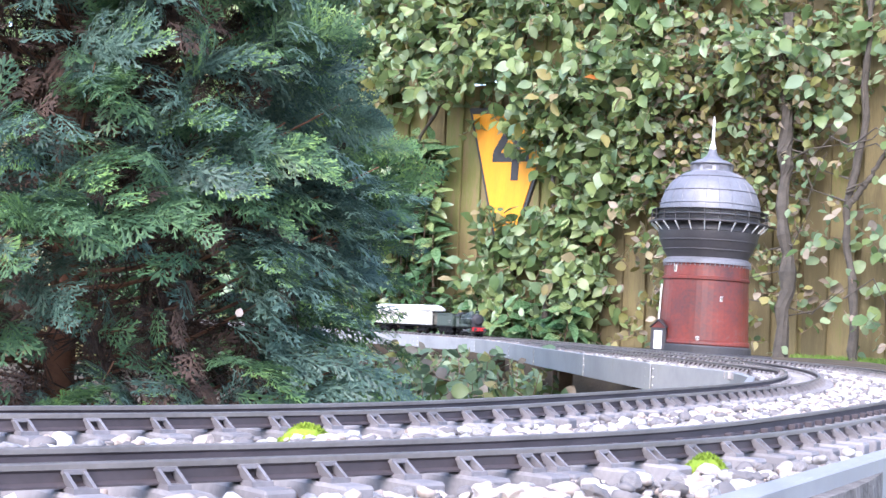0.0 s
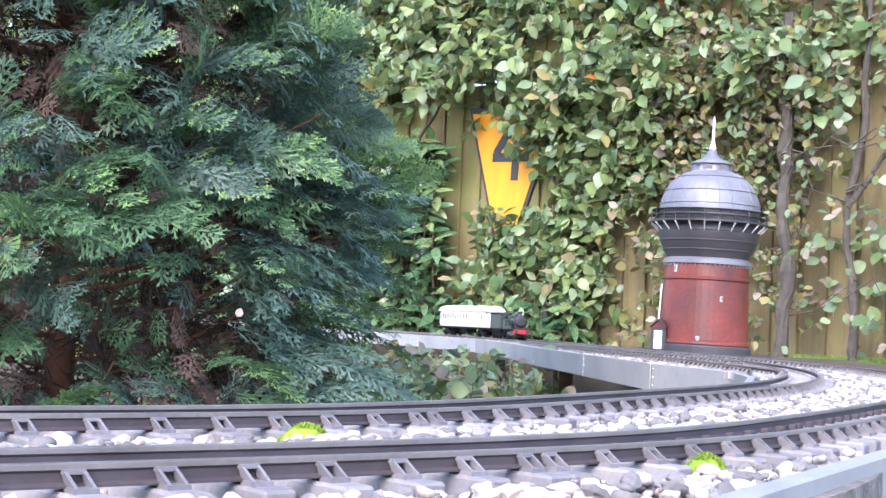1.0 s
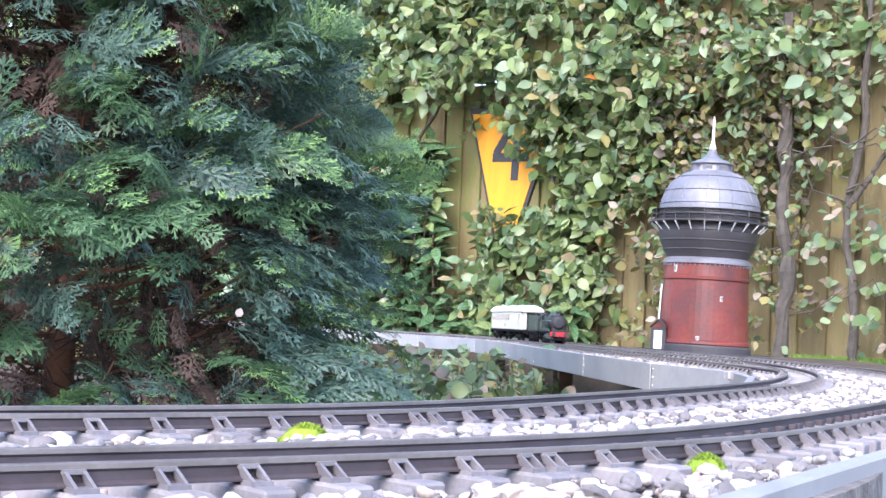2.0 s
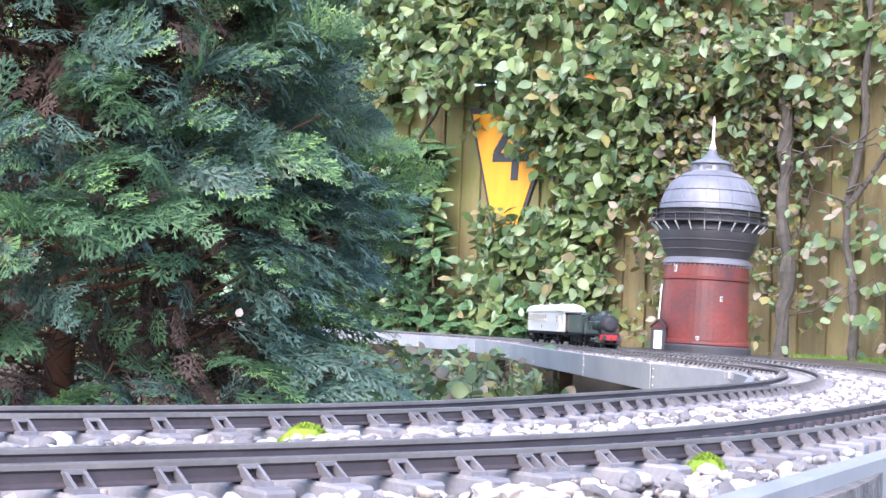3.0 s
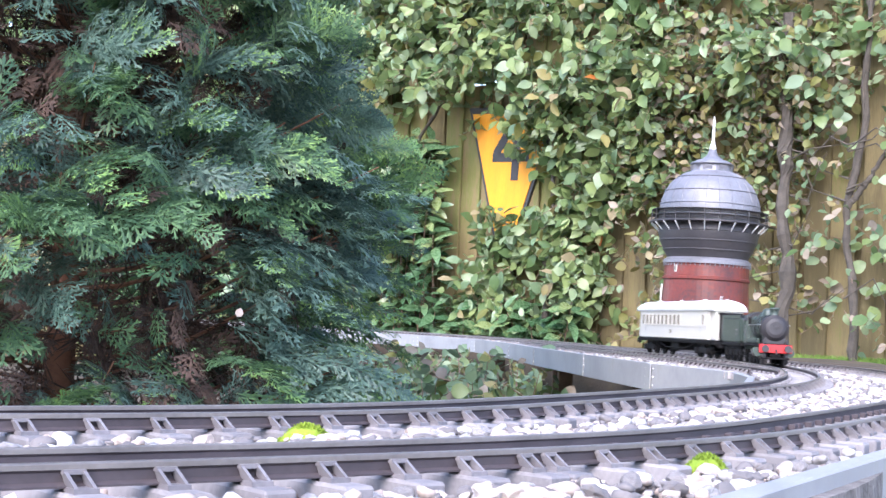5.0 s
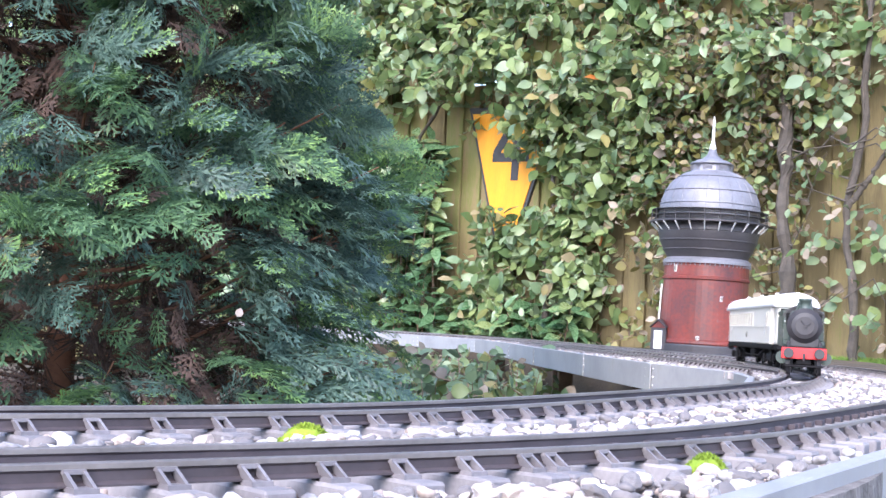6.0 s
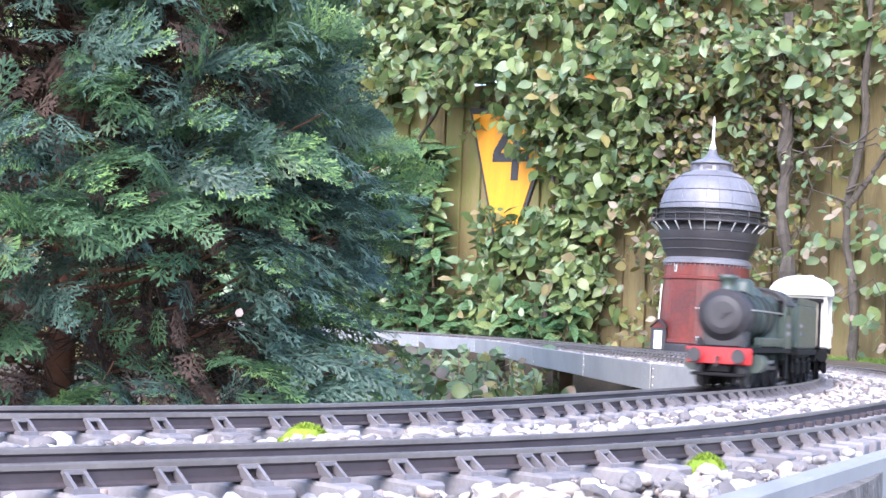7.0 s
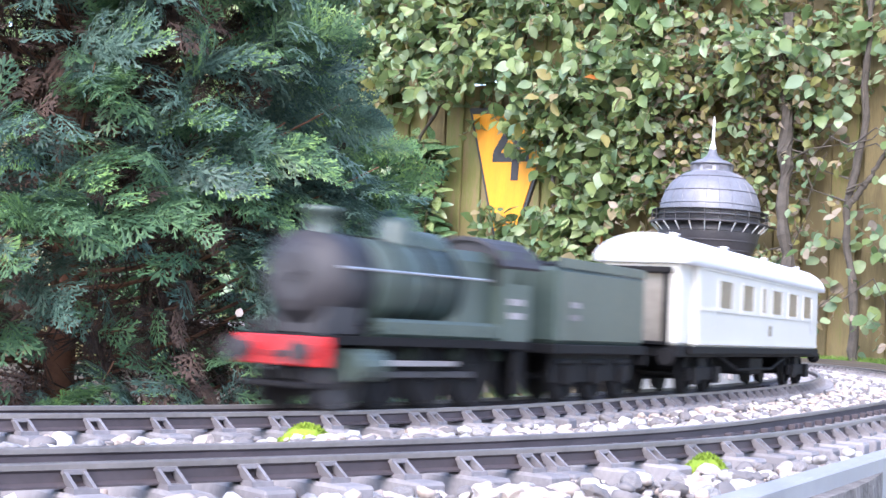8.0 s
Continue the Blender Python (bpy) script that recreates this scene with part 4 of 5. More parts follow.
# ---- laurel bushes behind the viaduct ----
def whorl_bush(name, label, x0, x1, y_of, z0, z1, n, seed, leaf):
    t = thing(name, label, "bush", "bushes behind the viaduct")
    rg = np.random.RandomState(seed)
    pos, axis, nor, size, stems = [], [], [], [], []
    for _ in range(n):
        x = rg.uniform(x0, x1)
        y = y_of(x) - rg.uniform(0.12, 0.50)
        z = rg.uniform(z0, z1)
        p = np.array([x, y, z])
        d = np.array([rg.normal(0, 0.3), -0.35 + rg.normal(0, 0.2), 0.8])
        d /= np.linalg.norm(d)
        stems.append((np.array([x + rg.normal(0, 0.05), y + 0.12, max(0.05, z - 0.45)]), p))
        for k in range(8):
            az = k * 2.4 + rg.uniform(-0.3, 0.3)
            s1 = np.cross(d, (1, 0, 0))
            s2 = np.cross(d, s1)
            r = s1 * math.cos(az) + s2 * math.sin(az)
            pos.append(p - d * 0.02 * k)
            axis.append(r + d * rg.uniform(-0.3, 0.5))
            nor.append(d + rg.normal(0, 0.2, 3) + np.array([0, -0.3, 0]))
            size.append(leaf * rg.uniform(0.7, 1.2))
    stems_mesh("stem_mass", stems, 0.005, M_BARK, t, "dark thin stems")
    pos, axis, nor, size = (np.array(v) for v in (pos, axis, nor, size))
    spread("foliage", LONG, pos, turn_from(axis, nor), size, [M_AUCUBA], t, rg.randint(0, 2, len(pos)))


def fence_y(x):
    return FENCE0.y + (x - FENCE0.x) * FU.y / FU.x


whorl_bush("laurel_bush", "glossy dark green spotted laurel bush", -0.75, -0.06, fence_y, 0.35, 1.6, 200, 61, 0.15)
whorl_bush("laurel_bush", "low glossy laurel beside the viaduct", -0.10, 0.75, fence_y, 0.30, 0.62, 70, 62, 0.15)
# Added filler bush: blocks bright sky behind the cypress.
whorl_bush("laurel_bush", "tall glossy laurel bush added as dark backing behind the cypress", -2.6, -0.7, fence_y, 0.2, 2.4, 300, 63, 0.17)


# ---- ground cover below the viaduct ----
def ground_cover():
    t = thing("ground_cover", "tangled creeping plants with green, yellowed and faded pink leaves", "ground cover plants")
    rg = np.random.RandomState(71)
    places = []
    for _ in range(1400):
        y = rg.uniform(3.6, 6.2)
        x = rg.uniform(-0.5, 0.60)
        edge = float(np.interp(y, CY, CX)) - 0.12
        if x > edge - 0.02:
            continue
        if x > 0.085 * y and rg.rand() < 0.85:
            continue
        top = 0.335 - 0.12 * abs(math.sin(x * 11 + y * 3.3))
        places.append((np.array([x, y, top - 0.20 * rg.rand() ** 1.6]), np.array([-0.1, -0.8, 0.5])))
    stems, pos, axis, nor, size = twigs(places, rg, 5, 0.08, 0.042, tilt=1.6, face=0.5)
    stems = [(np.array([a[0], a[1], -0.02]), a) for a, b in stems[::4]] + stems
    stems_mesh("twig_mass", stems, 0.0018, M_TWIG_DRY, t, "thin brown stems")
    tm = [(v, f, np.full(len(f), m)) for m in range(4) for v, f, _ in LEAVES[:2] + ROUND]
    kind = rg.choice(4, len(pos), p=(0.28, 0.42, 0.14, 0.16))
    spread("foliage", tm, pos, turn_from(axis, nor), size, [M_LEAF, M_LEAF_B, M_LEAF_Y, M_LEAF_P], t, kind * 4 + rg.randint(0, 4, len(pos)))


ground_cover()


def grass_strip():
    rg = np.random.RandomState(81)
    n = 5000
    a, o = rg.uniform(2.2, 4.6, n) ** 0.5 * 4.6 ** 0.5, rg.uniform(0.02, 0.25, n)
    base = F0a + FUa * a[:, None] + FNa * o[:, None] + np.array([0, 0, RAIL - 0.05])
    h = rg.uniform(0.012, 0.040, n)
    az = rg.uniform(0, 6.28, n)
    w = np.stack([np.cos(az), np.sin(az), 0 * az], 1) * 0.003
    tip = base + np.stack([rg.normal(0, 0.015, n), rg.normal(0, 0.015, n), h], 1)
    v = np.stack([base - w, base + w, tip + w * 0.3, tip - w * 0.3], 1).reshape(-1, 3)
    tagged(np_mesh("grass", v, np.arange(4 * n).reshape(-1, 4), M_GRASS), "short green grass along the foot of the fence", "grass", kind="stuff")


grass_strip()
moss(0.855, 0.050, 0.016)
moss(0.925, 0.245, 0.013)


M_PALE_LEAF = mat("bleached_leaf", (0.22, 0.18, 0.165), (0.29, 0.25, 0.23), 0.7, scale=20, fine=100, bump=0.1, depth=0.0005)


def fallen_leaf(p, ax, nr, size, m, label):
    v, f, _ = ROUND[0]
    r = turn_from(np.array([ax], float), np.array([nr], float))[0]
    tagged(np_mesh("fallen_leaf", v @ r.T * size + np.array(p), f, m), label, "leaf", "fallen leaves")


fallen_leaf((-0.325, 2.28, 0.447), (0.3, -0.1, 1), (0.2, -1, 0.3), 0.015, M_PALE_LEAF, "pale pinkish fallen leaf caught on the cypress")


# ---- train: +x forward, rails at z = 0, origin at the front buffer beam or end ----
def wheelset(parent, x, r, half=0.0205, spokes=10, material=None):
    e = new("wheelset")
    e.parent = parent
    e.location = (x, 0, r)
    for sgn in (-1, 1):
        bm = bmesh.new()
        lathe(bm, [(0.0005, -0.0010), (r * 0.9, -0.0010), (r + 0.0025, -0.0012), (r + 0.0025, 0.0), (r, 0.0008), (r - 0.0006, 0.0055), (r - 0.0030, 0.0055), (r - 0.0036, 0.0026),
                   (0.0062, 0.0026), (0.0050, 0.0060), (0.0005, 0.0066)], 24)
        bmesh.ops.recalc_face_normals(bm, faces=bm.faces[:])
        m = Matrix.Translation((0, sgn * half, 0)) @ Matrix.Rotation(-sgn * math.pi / 2, 4, "X")
        bmesh.ops.transform(bm, matrix=m, verts=bm.verts[:])
        part("wheel", bm, material or M_BLACK, e)
    bm = bmesh.new()
    rod(bm, (0, -half, 0), (0, half, 0), 0.0025, n=8)
    part("axle", bm, M_BLACK, e)
    WHEELS.append((e, x, r))
    return e


WHEELS = []


def tube(bm, x0, x1, r0, r1, z, n=40, y=0):
    rod(bm, (x0, y, z), (x1, y, z), r0, r1, n)


def side_bars(parent, x, y, z, side):
    """Two short pale bars in place of a number plate."""
    for dz in (0.0, 0.009):
        bm = bmesh.new()
        box(bm, x - 0.008, x + 0.008, y, y + side * 0.0008, z + dz, z + dz + 0.0042) if side > 0 else box(bm, x - 0.008, x + 0.008, y - 0.0008, y, z + dz, z + dz + 0.0042)
        part("number_bar", bm, M_SLEEPER, parent, "pale unreadable number bar")


def buffers(parent, x, d, m=None, half=0.0285):
    for sgn in (-1, 1):
        bm = bmesh.new()
        rod(bm, (x, sgn * half, 0.033), (x + d * 0.008, sgn * half, 0.033), 0.0042, n=12)
        rod(bm, (x + d * 0.008, sgn * half, 0.033), (x + d * 0.012, sgn * half, 0.033), 0.0024, n=10)
        rod(bm, (x + d * 0.012, sgn * half, 0.033), (x + d * 0.0140, sgn * half, 0.033), 0.0078, 0.0070, 16)
        part("buffer", bm, m or M_SMOKEBOX, parent, "dark round buffer")


def narrow(t, k, keep):
    """Brings the flat-sided parts of a vehicle in to the width of its body."""
    for ob in t.children:
        if ob.name.split(".")[0] not in keep:
            for p in [ob] + list(ob.children):
                for v in p.data.vertices:
                    v.co.y *= k


def build_loco():
    t = thing("steam_locomotive", "dark green model steam locomotive with a red buffer beam", "locomotive")
    bm = bmesh.new()
    box(bm, -0.205, 0.0, -0.041, 0.041, 0.0385, 0.0425, 0.0006)
    for sgn in (-1, 1):
        box(bm, -0.205, -0.002, sgn * 0.0405 - 0.001, sgn * 0.0405 + 0.001, 0.0375, 0.0425)
    part("running_board", bm, M_BLACK, t, "black running board")
    bm = bmesh.new()
    box(bm, -0.198, -0.004, -0.014, 0.014, 0.016, 0.040, 0.001)
    part("frame", bm, M_BLACK, t, "black frame")
    bm = bmesh.new()
    box(bm, -0.003, 0.001, -0.0425, 0.0425, 0.0245, 0.0415, 0.0008)
    part("buffer_beam", bm, M_RED, t, "bright red buffer beam")
    buffers(t, 0.001, 1, half=0.0225)
    bm = bmesh.new()
    rod(bm, (0.001, 0, 0.031), (0.009, 0, 0.031), 0.002, n=8)
    rod(bm, (0.009, 0, 0.033), (0.010, 0, 0.022), 0.0016, n=8)
    part("coupling_hook", bm, M_SMOKEBOX, t, "dark steel coupling hook")
    bm = bmesh.new()
    box(bm, -0.010, 0.004, -0.036, 0.036, 0.012, 0.0155, 0.001)
    for sgn in (-1, 1):
        box(bm, -0.006, 0.0, sgn * 0.022 - 0.0015, sgn * 0.022 + 0.0015, 0.004, 0.026, 0.0004)
    part("guard_iron", bm, M_BLACK, t)
    BZ, BR = 0.0750, 0.0258
    bm = bmesh.new()
    tube(bm, -0.012, -0.046, BR + 0.001, BR + 0.001, BZ)
    part("smokebox", bm, M_SMOKEBOX, t, "weathered dark grey smokebox", True)
    bm = bmesh.new()
    tube(bm, -0.0085, -0.012, BR - 0.006, BR - 0.003, BZ)
    tube(bm, -0.0065, -0.0085, BR - 0.012, BR - 0.006, BZ)
    rod(bm, (-0.004, 0, BZ), (-0.0065, 0, BZ), 0.003, n=10)
    for a in (0.4, 2.2):
        rod(bm, (-0.0045, 0, BZ), (-0.0045, 0.009 * math.cos(a), BZ + 0.009 * math.sin(a)), 0.0009, n=5)
    part("smokebox_door", bm, M_SMOKEBOX, t, "dished grey smokebox door")
    bm = bmesh.new()
    box(bm, -0.045, -0.0122, -0.0272, 0.0272, 0.0425, 0.0725, 0.001)
    part("saddle", bm, M_SMOKEBOX, t)
    bm = bmesh.new()
    tube(bm, -0.046, -0.135, BR, BR + 0.001, BZ)
    boiler = part("boiler", bm, M_GREEN, t, "", True)
    for x in (-0.047, -0.072, -0.100, -0.132):
        bm = bmesh.new()
        tube(bm, x, x - 0.0022, BR + 0.0016, BR + 0.0016, BZ)
        part("boiler_band", bm, M_BLACK, boiler)
    for sgn in (-1, 1):
        bm = bmesh.new()
        rod(bm, (-0.016, sgn * (BR + 0.0035), BZ + 0.006), (-0.160, sgn * (BR + 0.0035), BZ + 0.006), 0.0009, n=6)
        part("handrail", bm, M_SILVER, t, "thin bright handrail")
    bm = bmesh.new()
    lathe(bm, [(0.0095, BZ + BR - 0.004), (0.0085, BZ + BR + 0.001), (0.0075, BZ + BR + 0.004), (0.0084, 0.1120), (0.0102, 0.1130), (0.0104, 0.1165), (0.0084, 0.1170)], 24, (-0.029, 0))
    part("chimney", bm, M_GREEN, t, "short green chimney", True)
    bm = bmesh.new()
    lathe(bm, [(0.0140, BZ + BR - 0.006), (0.0128, BZ + BR - 0.001), (0.0122, BZ + BR + 0.002), (0.0120, 0.1095), (0.0105, 0.1135), (0.0065, 0.1160), (0.001, 0.1165)], 24, (-0.098, 0))
    part("dome", bm, M_GREEN, t, "round-topped steam dome", True)
    bm = bmesh.new()
    bmesh.ops.create_uvsphere(bm, u_segments=20, v_segments=10, radius=1, matrix=Matrix.Translation((-0.126, 0, 0.098)) @ Matrix.Diagonal((0.024, 0.0145, 0.0115, 1)))
    part("sandbox", bm, M_GREEN, t, "low rounded sandbox", True)
    bm = bmesh.new()
    box(bm, -0.178, -0.130, -0.0300, 0.0300, 0.0425, 0.0995, 0.007)
    part("firebox", bm, M_GREEN, t)
    bm = bmesh.new()
    for sgn in (-1, 1):
        box(bm, -0.205, -0.172, sgn * 0.0400 - 0.0008, sgn * 0.0400 + 0.0008, 0.0425, 0.0800, 0.0)
        box(bm, -0.178, -0.172, sgn * 0.0400 - 0.0008, sgn * 0.0400 + 0.0008, 0.0800, 0.1010, 0.0)
        box(bm, -0.205, -0.202, sgn * 0.0400 - 0.0008, sgn * 0.0400 + 0.0008, 0.0800, 0.1010, 0.0)
    box(bm, -0.1735, -0.172, -0.0392, 0.0392, 0.0425, 0.1010)
    cab = part("cab", bm, M_GREEN, t)
    for sgn in (-1, 1):
        side_bars(cab, -0.188, sgn * 0.0408, 0.0570, sgn)
        bm = bmesh.new()
        box(bm, -0.1722, -0.1715, sgn * 0.031 - 0.0055, sgn * 0.031 + 0.0055, 0.078, 0.096)
        part("spectacle_window", bm, M_BLACK, cab)
    bm = bmesh.new()
    n = 12
    rows = []
    for x in (-0.168, -0.215):
        lo = [bm.verts.new((x, 0.043 * math.sin(a), 0.0845 + 0.0235 * math.cos(a))) for a in np.linspace(-1.35, 1.35, n)]
        hi = [bm.verts.new((x, 0.0444 * math.sin(a), 0.0860 + 0.0245 * math.cos(a))) for a in np.linspace(-1.35, 1.35, n)]
        rows.append((lo, hi))
    (l0, h0), (l1, h1) = rows
    front = [bm.verts.new((-0.1715, v.co.y * 0.93, v.co.z + 0.0006)) for v in l0]
    rear = [bm.verts.new((-0.1730, v.co.y * 0.93, v.co.z + 0.0006)) for v in l0]
    bm.faces.new(front)
    bm.faces.new(rear[::-1])
    for i in range(n - 1):
        bm.faces.new((h0[i], h0[i + 1], h1[i + 1], h1[i]))
        bm.faces.new((l0[i + 1], l0[i], l1[i], l1[i + 1]))
        bm.faces.new((l0[i], l0[i + 1], h0[i + 1], h0[i]))
        bm.faces.new((l1[i + 1], l1[i], h1[i], h1[i + 1]))
    bm.faces.new((l0[0], h0[0], h1[0], l1[0]))
    bm.faces.new((l0[-1], l1[-1], h1[-1], h0[-1]))
    part("cab_roof", bm, M_SMOKEBOX, t, "curved grey cab roof")
    for sgn in (-1, 1):
        for x in (-0.060, -0.105, -0.150):
            bm = bmesh.new()
            prof = [(0.0225 * math.cos(a), 0.0225 * math.sin(a)) for a in np.linspace(0.15, math.pi - 0.15, 12)]
            vi = [bm.verts.new((x + a0, sgn * 0.030, 0.026 + b0)) for a0, b0 in prof]
            vo = [bm.verts.new((x + a0, sgn * 0.0405, 0.026 + b0)) for a0, b0 in prof]
            for i in range(len(prof) - 1):
                bm.faces.new((vi[i], vi[i + 1], vo[i + 1], vo[i]))
            bmesh.ops.solidify(bm, geom=bm.faces[:], thickness=0.001)
            part("splasher", bm, M_GREEN, t)
        bm = bmesh.new()
        tube(bm, -0.020, -0.046, 0.0095, 0.0095, 0.026, 18, sgn * 0.032)
        part("cylinder", bm, M_GREEN, t)
        bm = bmesh.new()
        box(bm, -0.150, -0.046, sgn * 0.0335 - 0.001, sgn * 0.0335 + 0.001, 0.0185, 0.0225, 0.0005)
        part("side_rod", bm, M_SMOKEBOX, t, "dull grey side rod")
        bm = bmesh.new()
        box(bm, -0.128, -0.040, sgn * 0.0365 - 0.001, sgn * 0.0365 + 0.001, 0.0255, 0.0290, 0.0005)
        part("slide_bar", bm, M_SLEEPER, t, "pale worn slide bar")
        bm = bmesh.new()
        rod(bm, (-0.006, sgn * 0.030, 0.0425), (-0.006, sgn * 0.030, 0.0495), 0.004, n=10)
        rod(bm, (-0.006, sgn * 0.030, 0.0495), (-0.006, sgn * 0.030, 0.052), 0.0022, n=8)
        part("lamp", bm, M_SMOKEBOX, t, "small dark front lamp")
        bm = bmesh.new()
        box(bm, -0.203, -0.192, sgn * 0.036 - 0.002, sgn * 0.036 + 0.002, 0.008, 0.0385, 0.0006)
        part("cab_step", bm, M_BLACK, t)
        bm = bmesh.new()
        box(bm, -0.172, -0.050, min(sgn * 0.030, sgn * 0.0400), max(sgn * 0.030, sgn * 0.0400), 0.0425, 0.0535, 0.002)
        part("splasher_box", bm, M_GREEN, t)
    narrow(t, 0.78, ("smokebox", "smokebox_door", "boiler", "chimney", "dome", "sandbox", "handrail", "buffer", "coupling_hook", "cylinder"))
    wheelset(t, -0.022, 0.0175, spokes=8, material=M_SMOKEBOX)
    for x in (-0.060, -0.105, -0.150):
        wheelset(t, x, 0.0215, spokes=12)
    return t


def build_tender():
    t = thing("tender", "dark green six-wheeled coal tender behind the locomotive", "tender")
    bm = bmesh.new()
    box(bm, -0.180, 0.0, -0.041, 0.041, 0.0345, 0.0415, 0.0008)
    for sgn in (-1, 1):
        box(bm, -0.170, -0.010, sgn * 0.031 - 0.001, sgn * 0.031 + 0.001, 0.014, 0.0345, 0.0004)
    part("frame", bm, M_BLACK, t, "black frame")
    bm = bmesh.new()
    box(bm, -0.178, -0.004, -0.0400, 0.0400, 0.0415, 0.0960, 0.003)
    tank = part("tank", bm, M_GREEN, t)
    bm = bmesh.new()
    for sgn in (-1, 1):
        box(bm, -0.178, -0.004, sgn * 0.0392 - 0.001, sgn * 0.0392 + 0.001, 0.0955, 0.1025, 0.0004)
    box(bm, -0.178, -0.176, -0.038, 0.038, 0.0955, 0.1025, 0.0004)
    part("coping", bm, M_GREEN, tank)
    bm = bmesh.new()
    bmesh.ops.create_icosphere(bm, subdivisions=3, radius=1)
    for v in bm.verts:
        k = 1 + 0.22 * noise.noise(v.co * 5)
        v.co = Vector((-0.095 + v.co.x * 0.07 * k, v.co.y * 0.034 * k, 0.094 + v.co.z * 0.010 * k))
    part("coal", bm, M_BLACK, t, "heap of black coal")
    for sgn in (-1, 1):
        side_bars(tank, -0.035, sgn * 0.0402, 0.0585, sgn)
        for x in (-0.035, -0.090, -0.145):
            bm = bmesh.new()
            box(bm, x - 0.007, x + 0.007, sgn * 0.034 - 0.003, sgn * 0.034 + 0.003, 0.012, 0.026, 0.001)
            box(bm, x - 0.018, x + 0.018, sgn * 0.034 - 0.0015, sgn * 0.034 + 0.0015, 0.027, 0.031, 0.001)
            part("axle_box", bm, M_BLACK, t)
    bm = bmesh.new()
    box(bm, -0.183, -0.180, -0.0415, 0.0415, 0.026, 0.041, 0.0006)
    part("rear_beam", bm, M_BLACK, t)
    narrow(t, 0.80, ())
    for x in (-0.035, -0.090, -0.145):
        wheelset(t, x, 0.0175, spokes=10)
    return t


def build_coach():
    L, W = 0.635, 0.0410
    t = thing("passenger_coach", "cream white model passenger coach with a white curved roof", "coach")
    bm = bmesh.new()
    box(bm, -L + 0.045, -0.045, -W, W, 0.0425, 0.1170, 0.002)
    for x0, x1 in ((-0.046, -0.006), (-L + 0.006, -L + 0.046)):
        box(bm, x0, x1, -W + 0.0065, W - 0.0065, 0.0425, 0.1170, 0.003)
    body = part("body", bm, M_WHITE, t)
    bm = bmesh.new()
    n = 18
    secs = []
    for x, k in ((0.0, 0.62), (-0.004, 0.82), (-0.012, 0.94), (-0.025, 1.0), (-L + 0.025, 1.0), (-L + 0.012, 0.94), (-L + 0.004, 0.82), (-L, 0.62)):
        secs.append([bm.verts.new((x, (W + 0.0025) * (0.85 + 0.15 * k) * math.sin(a), 0.1130 + (0.0275 * math.cos(a) ** 0.8 if math.cos(a) > 0 else 0) * k)) for a in np.linspace(-math.pi / 2, math.pi / 2, n)])
    for a, b in zip(secs, secs[1:]):
        for i in range(n - 1):
            bm.faces.new((a[i], a[i + 1], b[i + 1], b[i]))
        bm.faces.new((a[n - 1], a[0], b[0], b[n - 1]))
    bm.faces.new(secs[0][::-1])
    bm.faces.new(secs[-1])
    bmesh.ops.recalc_face_normals(bm, faces=bm.faces[:])
    roof = part("roof", bm, M_ROOF, t, "plain white rounded roof", True)
    for i in range(7):
        x = -0.06 - i * 0.09
        bm = bmesh.new()
        lathe(bm, [(0.003, 0.138), (0.003, 0.1412), (0.0042, 0.1416), (0.0036, 0.1426), (0.001, 0.1431)], 12, (x, 0.012 * (-1) ** i))
        part("roof_vent", bm, M_ROOF, roof)
    bm = bmesh.new()
    box(bm, -L + 0.004, -0.004, -0.036, 0.036, 0.0330, 0.0430, 0.001)
    for sgn in (-1, 1):
        box(bm, -L + 0.03, -0.03, sgn * 0.0390 - 0.0015, sgn * 0.0390 + 0.0015, 0.0360, 0.0425, 0.0005)
        rod(bm, (-0.17, sgn * 0.030, 0.033), (-0.24, sgn * 0.030, 0.020), 0.0015, n=6)
        rod(bm, (-0.24, sgn * 0.030, 0.020), (-L + 0.24, sgn * 0.030, 0.020), 0.0015, n=6)
        rod(bm, (-L + 0.24, sgn * 0.030, 0.020), (-L + 0.17, sgn * 0.030, 0.033), 0.0015, n=6)
    box(bm, -0.36, -0.30, -0.028, 0.028, 0.014, 0.033, 0.002)
    part("underframe", bm, M_BLACK, t, "black underframe")
    corridor = [(-u * L, -u * L - 0.047) for u in (0.18, 0.32, 0.53, 0.66, 0.79)] + [(-0.455 * L, -0.455 * L - 0.018)]
    seats = [(-(0.40 + 0.053 * i) * L, -(0.40 + 0.053 * i) * L - 0.023) for i in range(10)] + [(-0.11 * L, -0.11 * L - 0.016)]
    for sgn in (-1, 1):
        for z in (0.0745, 0.1105, 0.0445):
            bm = bmesh.new()
            box(bm, -L + 0.046, -0.046, sgn * (W + 0.0004) - 0.0007, sgn * (W + 0.0004) + 0.0007, z, z + 0.0022)
            part("beading", bm, M_WHITE, body)
        for x1, x0 in (corridor if sgn > 0 else seats):
            z0, z1 = 0.0785, 0.1035
            w = new("window")
            w.parent = body
            bm = bmesh.new()
            y0, y1 = sgn * W, sgn * (W + 0.0012)
            for b in ((x0 - 0.002, x0, z0 - 0.002, z1 + 0.002), (x1, x1 + 0.002, z0 - 0.002, z1 + 0.002), (x0, x1, z0 - 0.002, z0), (x0, x1, z1, z1 + 0.002)):
                box(bm, b[0], b[1], min(y0, y1), max(y0, y1), b[2], b[3])
            part("frame", bm, M_WHITE, w)
            bm = bmesh.new()
            y1 = sgn * (W + 0.0004)
            box(bm, x0, x1, min(y0, y1), max(y0, y1), z0, z1)
            part("pane", bm, M_GLASS, w)
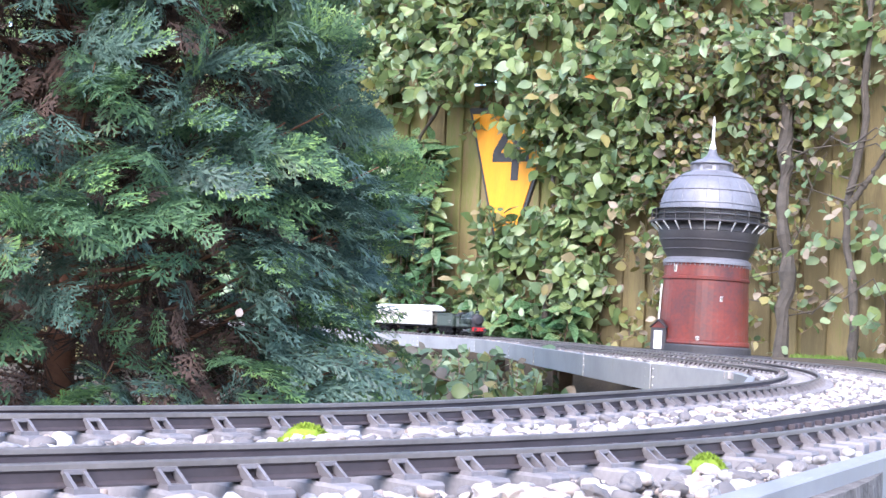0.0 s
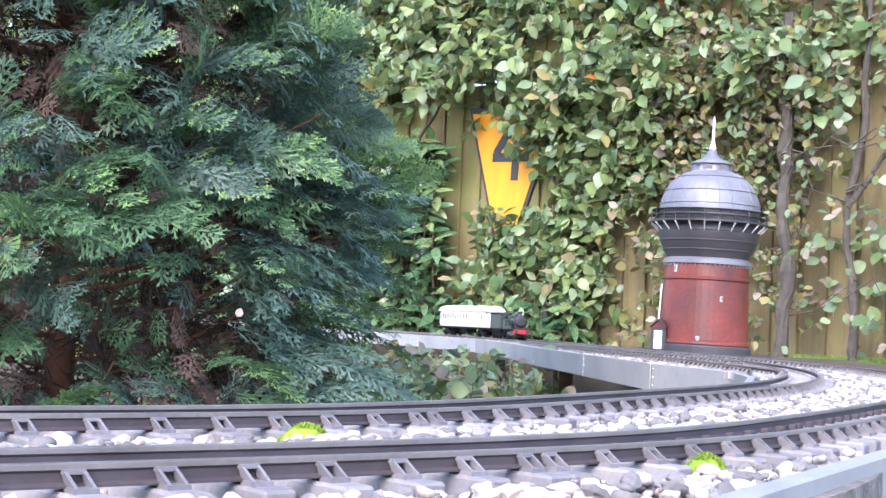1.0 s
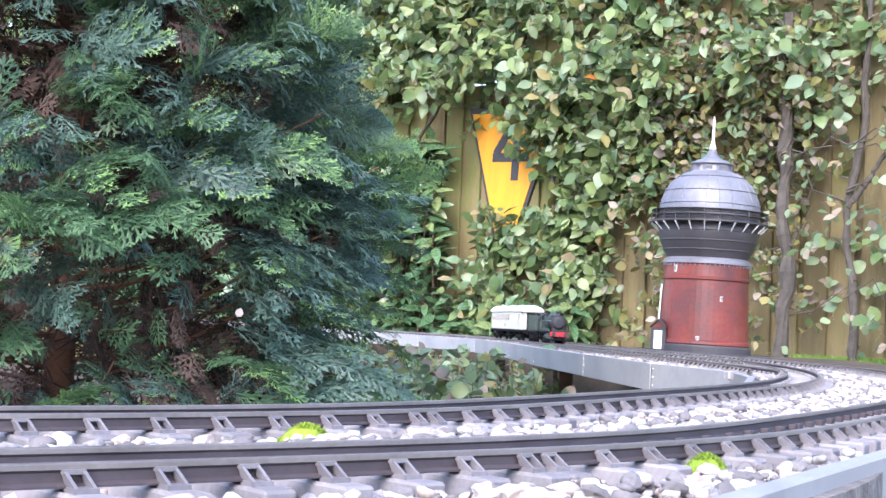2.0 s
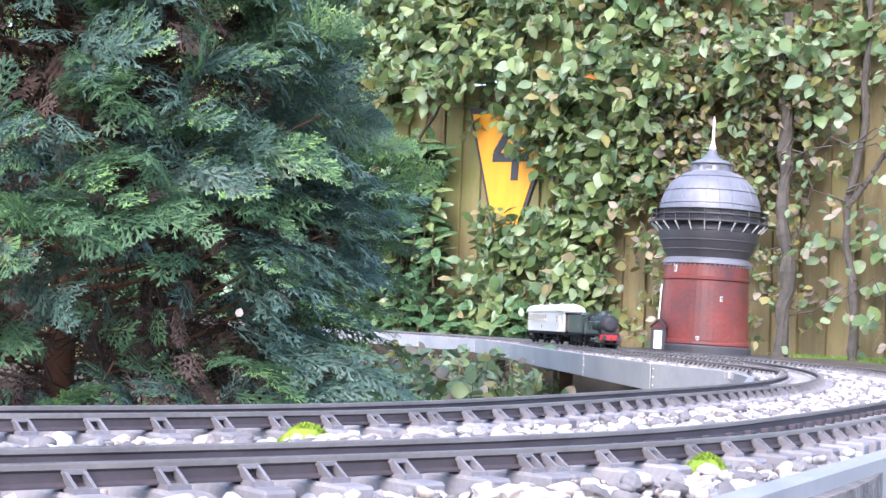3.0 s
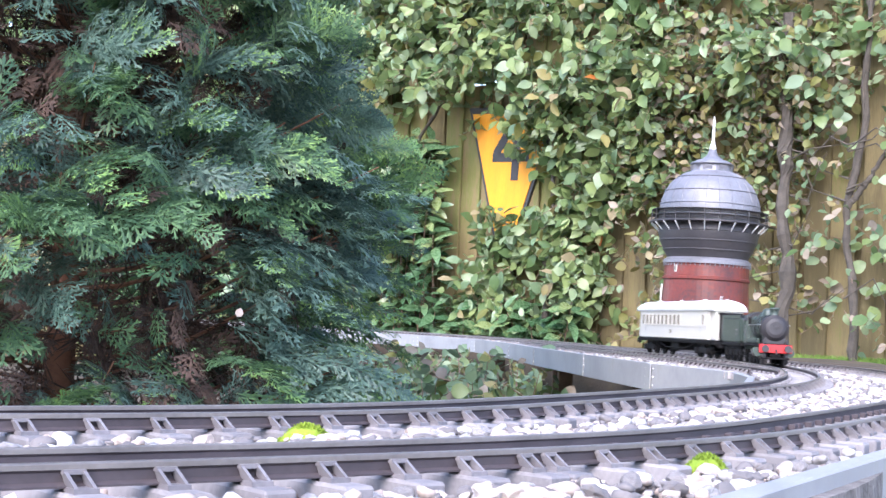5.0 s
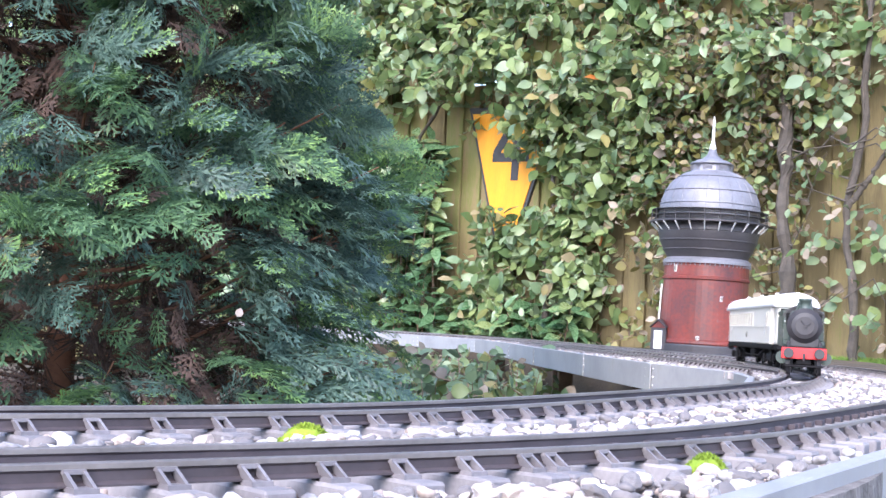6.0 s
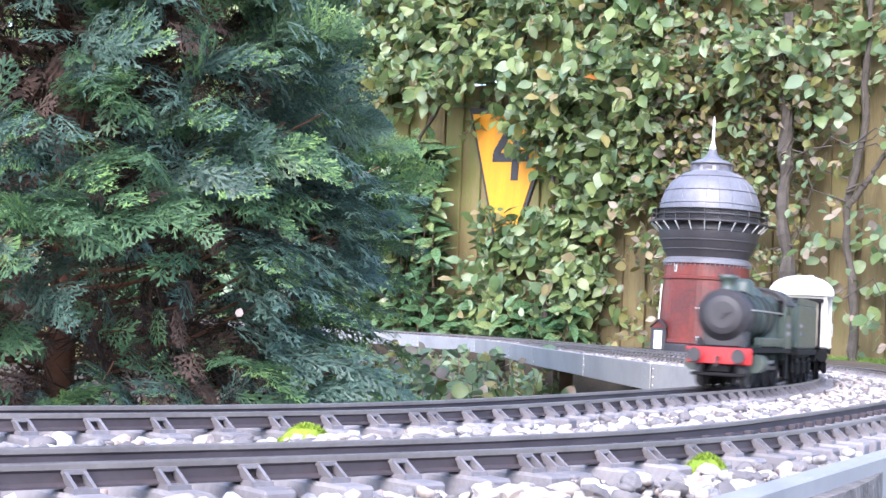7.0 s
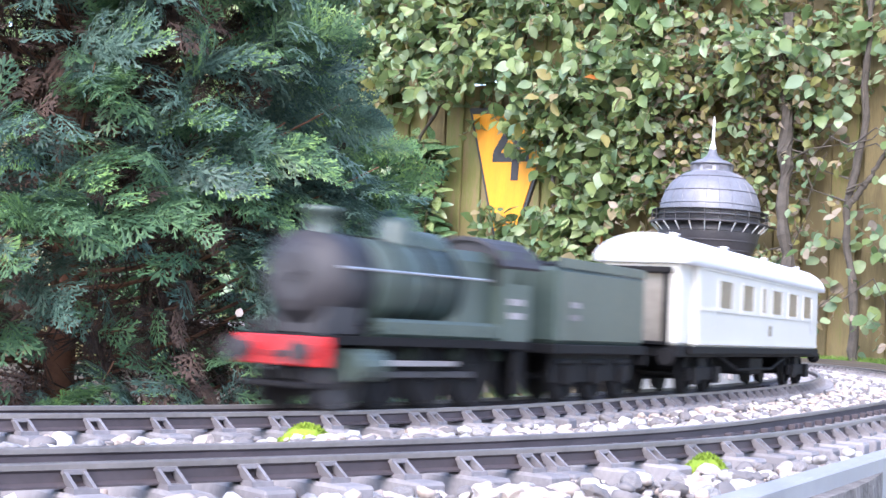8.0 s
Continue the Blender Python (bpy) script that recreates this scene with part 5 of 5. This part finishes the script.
        for x in (-0.092, -L + 0.092):
            bm = bmesh.new()
            rod(bm, (x, sgn * (W + 0.002), 0.060), (x, sgn * (W + 0.002), 0.078), 0.0008, n=5)
            part("door_handle", bm, M_SILVER, body)
        bm = bmesh.new()
        box(bm, -0.335, -0.325, sgn * (W + 0.0005) - 0.0004, sgn * (W + 0.0005) + 0.0004, 0.055, 0.066)
        part("emblem", bm, M_GLASS, body, "small grey emblem patch")
    for x, d in ((-0.006, 1), (-L + 0.006, -1)):
        bm = bmesh.new()
        a, b = sorted((x, x + d * 0.010))
        for y in (-0.026, 0.023):
            box(bm, a, b, y, y + 0.003, 0.046, 0.104, 0.0005)
        box(bm, a, b, -0.029, 0.029, 0.104, 0.1095, 0.001)
        box(bm, a, b, -0.026, 0.026, 0.043, 0.046, 0.0005)
        part("gangway", bm, M_BLACK, t, "black gangway frame")
        bm = bmesh.new()
        a, b = sorted((x, x + d * 0.0015))
        box(bm, a, b, -0.023, 0.023, 0.046, 0.104)
        part("end_door", bm, M_GLASS, t, "grey end door")
        buffers(t, x, d, M_BLACK)
    for bx in (-0.105, -L + 0.105):
        bm = bmesh.new()
        for sgn in (-1, 1):
            box(bm, bx - 0.052, bx + 0.052, sgn * 0.030 - 0.002, sgn * 0.030 + 0.002, 0.012, 0.0240, 0.001)
            for dx in (-0.036, 0.036):
                box(bm, bx + dx - 0.008, bx + dx + 0.008, sgn * 0.033 - 0.003, sgn * 0.033 + 0.003, 0.009, 0.0245, 0.001)
        box(bm, bx - 0.012, bx + 0.012, -0.030, 0.030, 0.012, 0.033, 0.001)
        part("bogie", bm, M_BLACK, t, "black four-wheeled bogie")
        for dx in (-0.036, 0.036):
            wheelset(t, bx + dx, 0.0175, spokes=8, material=M_BLACK)
    return t


loco = build_loco()
tender = build_tender()
coach = build_coach()
for ob in (loco, tender, coach):
    tagged(ob, group="model train")


# ---- movement of the train ----
TRAVEL_T = (0.0, 1.5, 3.0, 3.8, 4.5, 6.0, 6.5, 7.0, 7.5, 8.0)
TRAVEL_S = (6.74, 5.67, 4.62, 4.03, 3.485, 2.36, 1.99, 1.622, 1.236, 0.871)


def ride(s_front, s_rear, overhang):
    """Pose of a vehicle on two places of the line; its origin is overhang ahead of the front one, and it faces its travel, along +x."""
    x0, y0, _, _ = on_line(s_front)
    x1, y1, _, _ = on_line(s_rear)
    a = math.atan2(y0 - y1, x0 - x1)
    return Matrix.Translation((x0 + overhang * math.cos(a), y0 + overhang * math.sin(a), RAIL)) @ Matrix.Rotation(a, 4, "Z")


def motions():
    def front(t):
        return float(spline(np.array(t), TRAVEL_T, TRAVEL_S))

    rows = {loco: [], tender: [], coach: []}
    for i in range(81):
        t = i * 0.1
        s = front(t)
        rows[loco].append((t, ride(s + 0.060, s + 0.150, 0.060)))
        rows[tender].append((t, ride(s + 0.246 + 0.035, s + 0.246 + 0.145, 0.035)))
        rows[coach].append((t, ride(s + 0.486 + 0.105, s + 0.486 + 0.530, 0.105)))
    for ob, r in rows.items():
        walk(ob, r)
    for e, x, r in WHEELS:
        walk(e, [(i / FPS, Matrix.Translation((x, 0, r)) @ Matrix.Rotation(((TRAVEL_S[0] - front(i / FPS)) / r) % (2 * math.pi), 4, "Y")) for i in range(0, 241)])


motions()
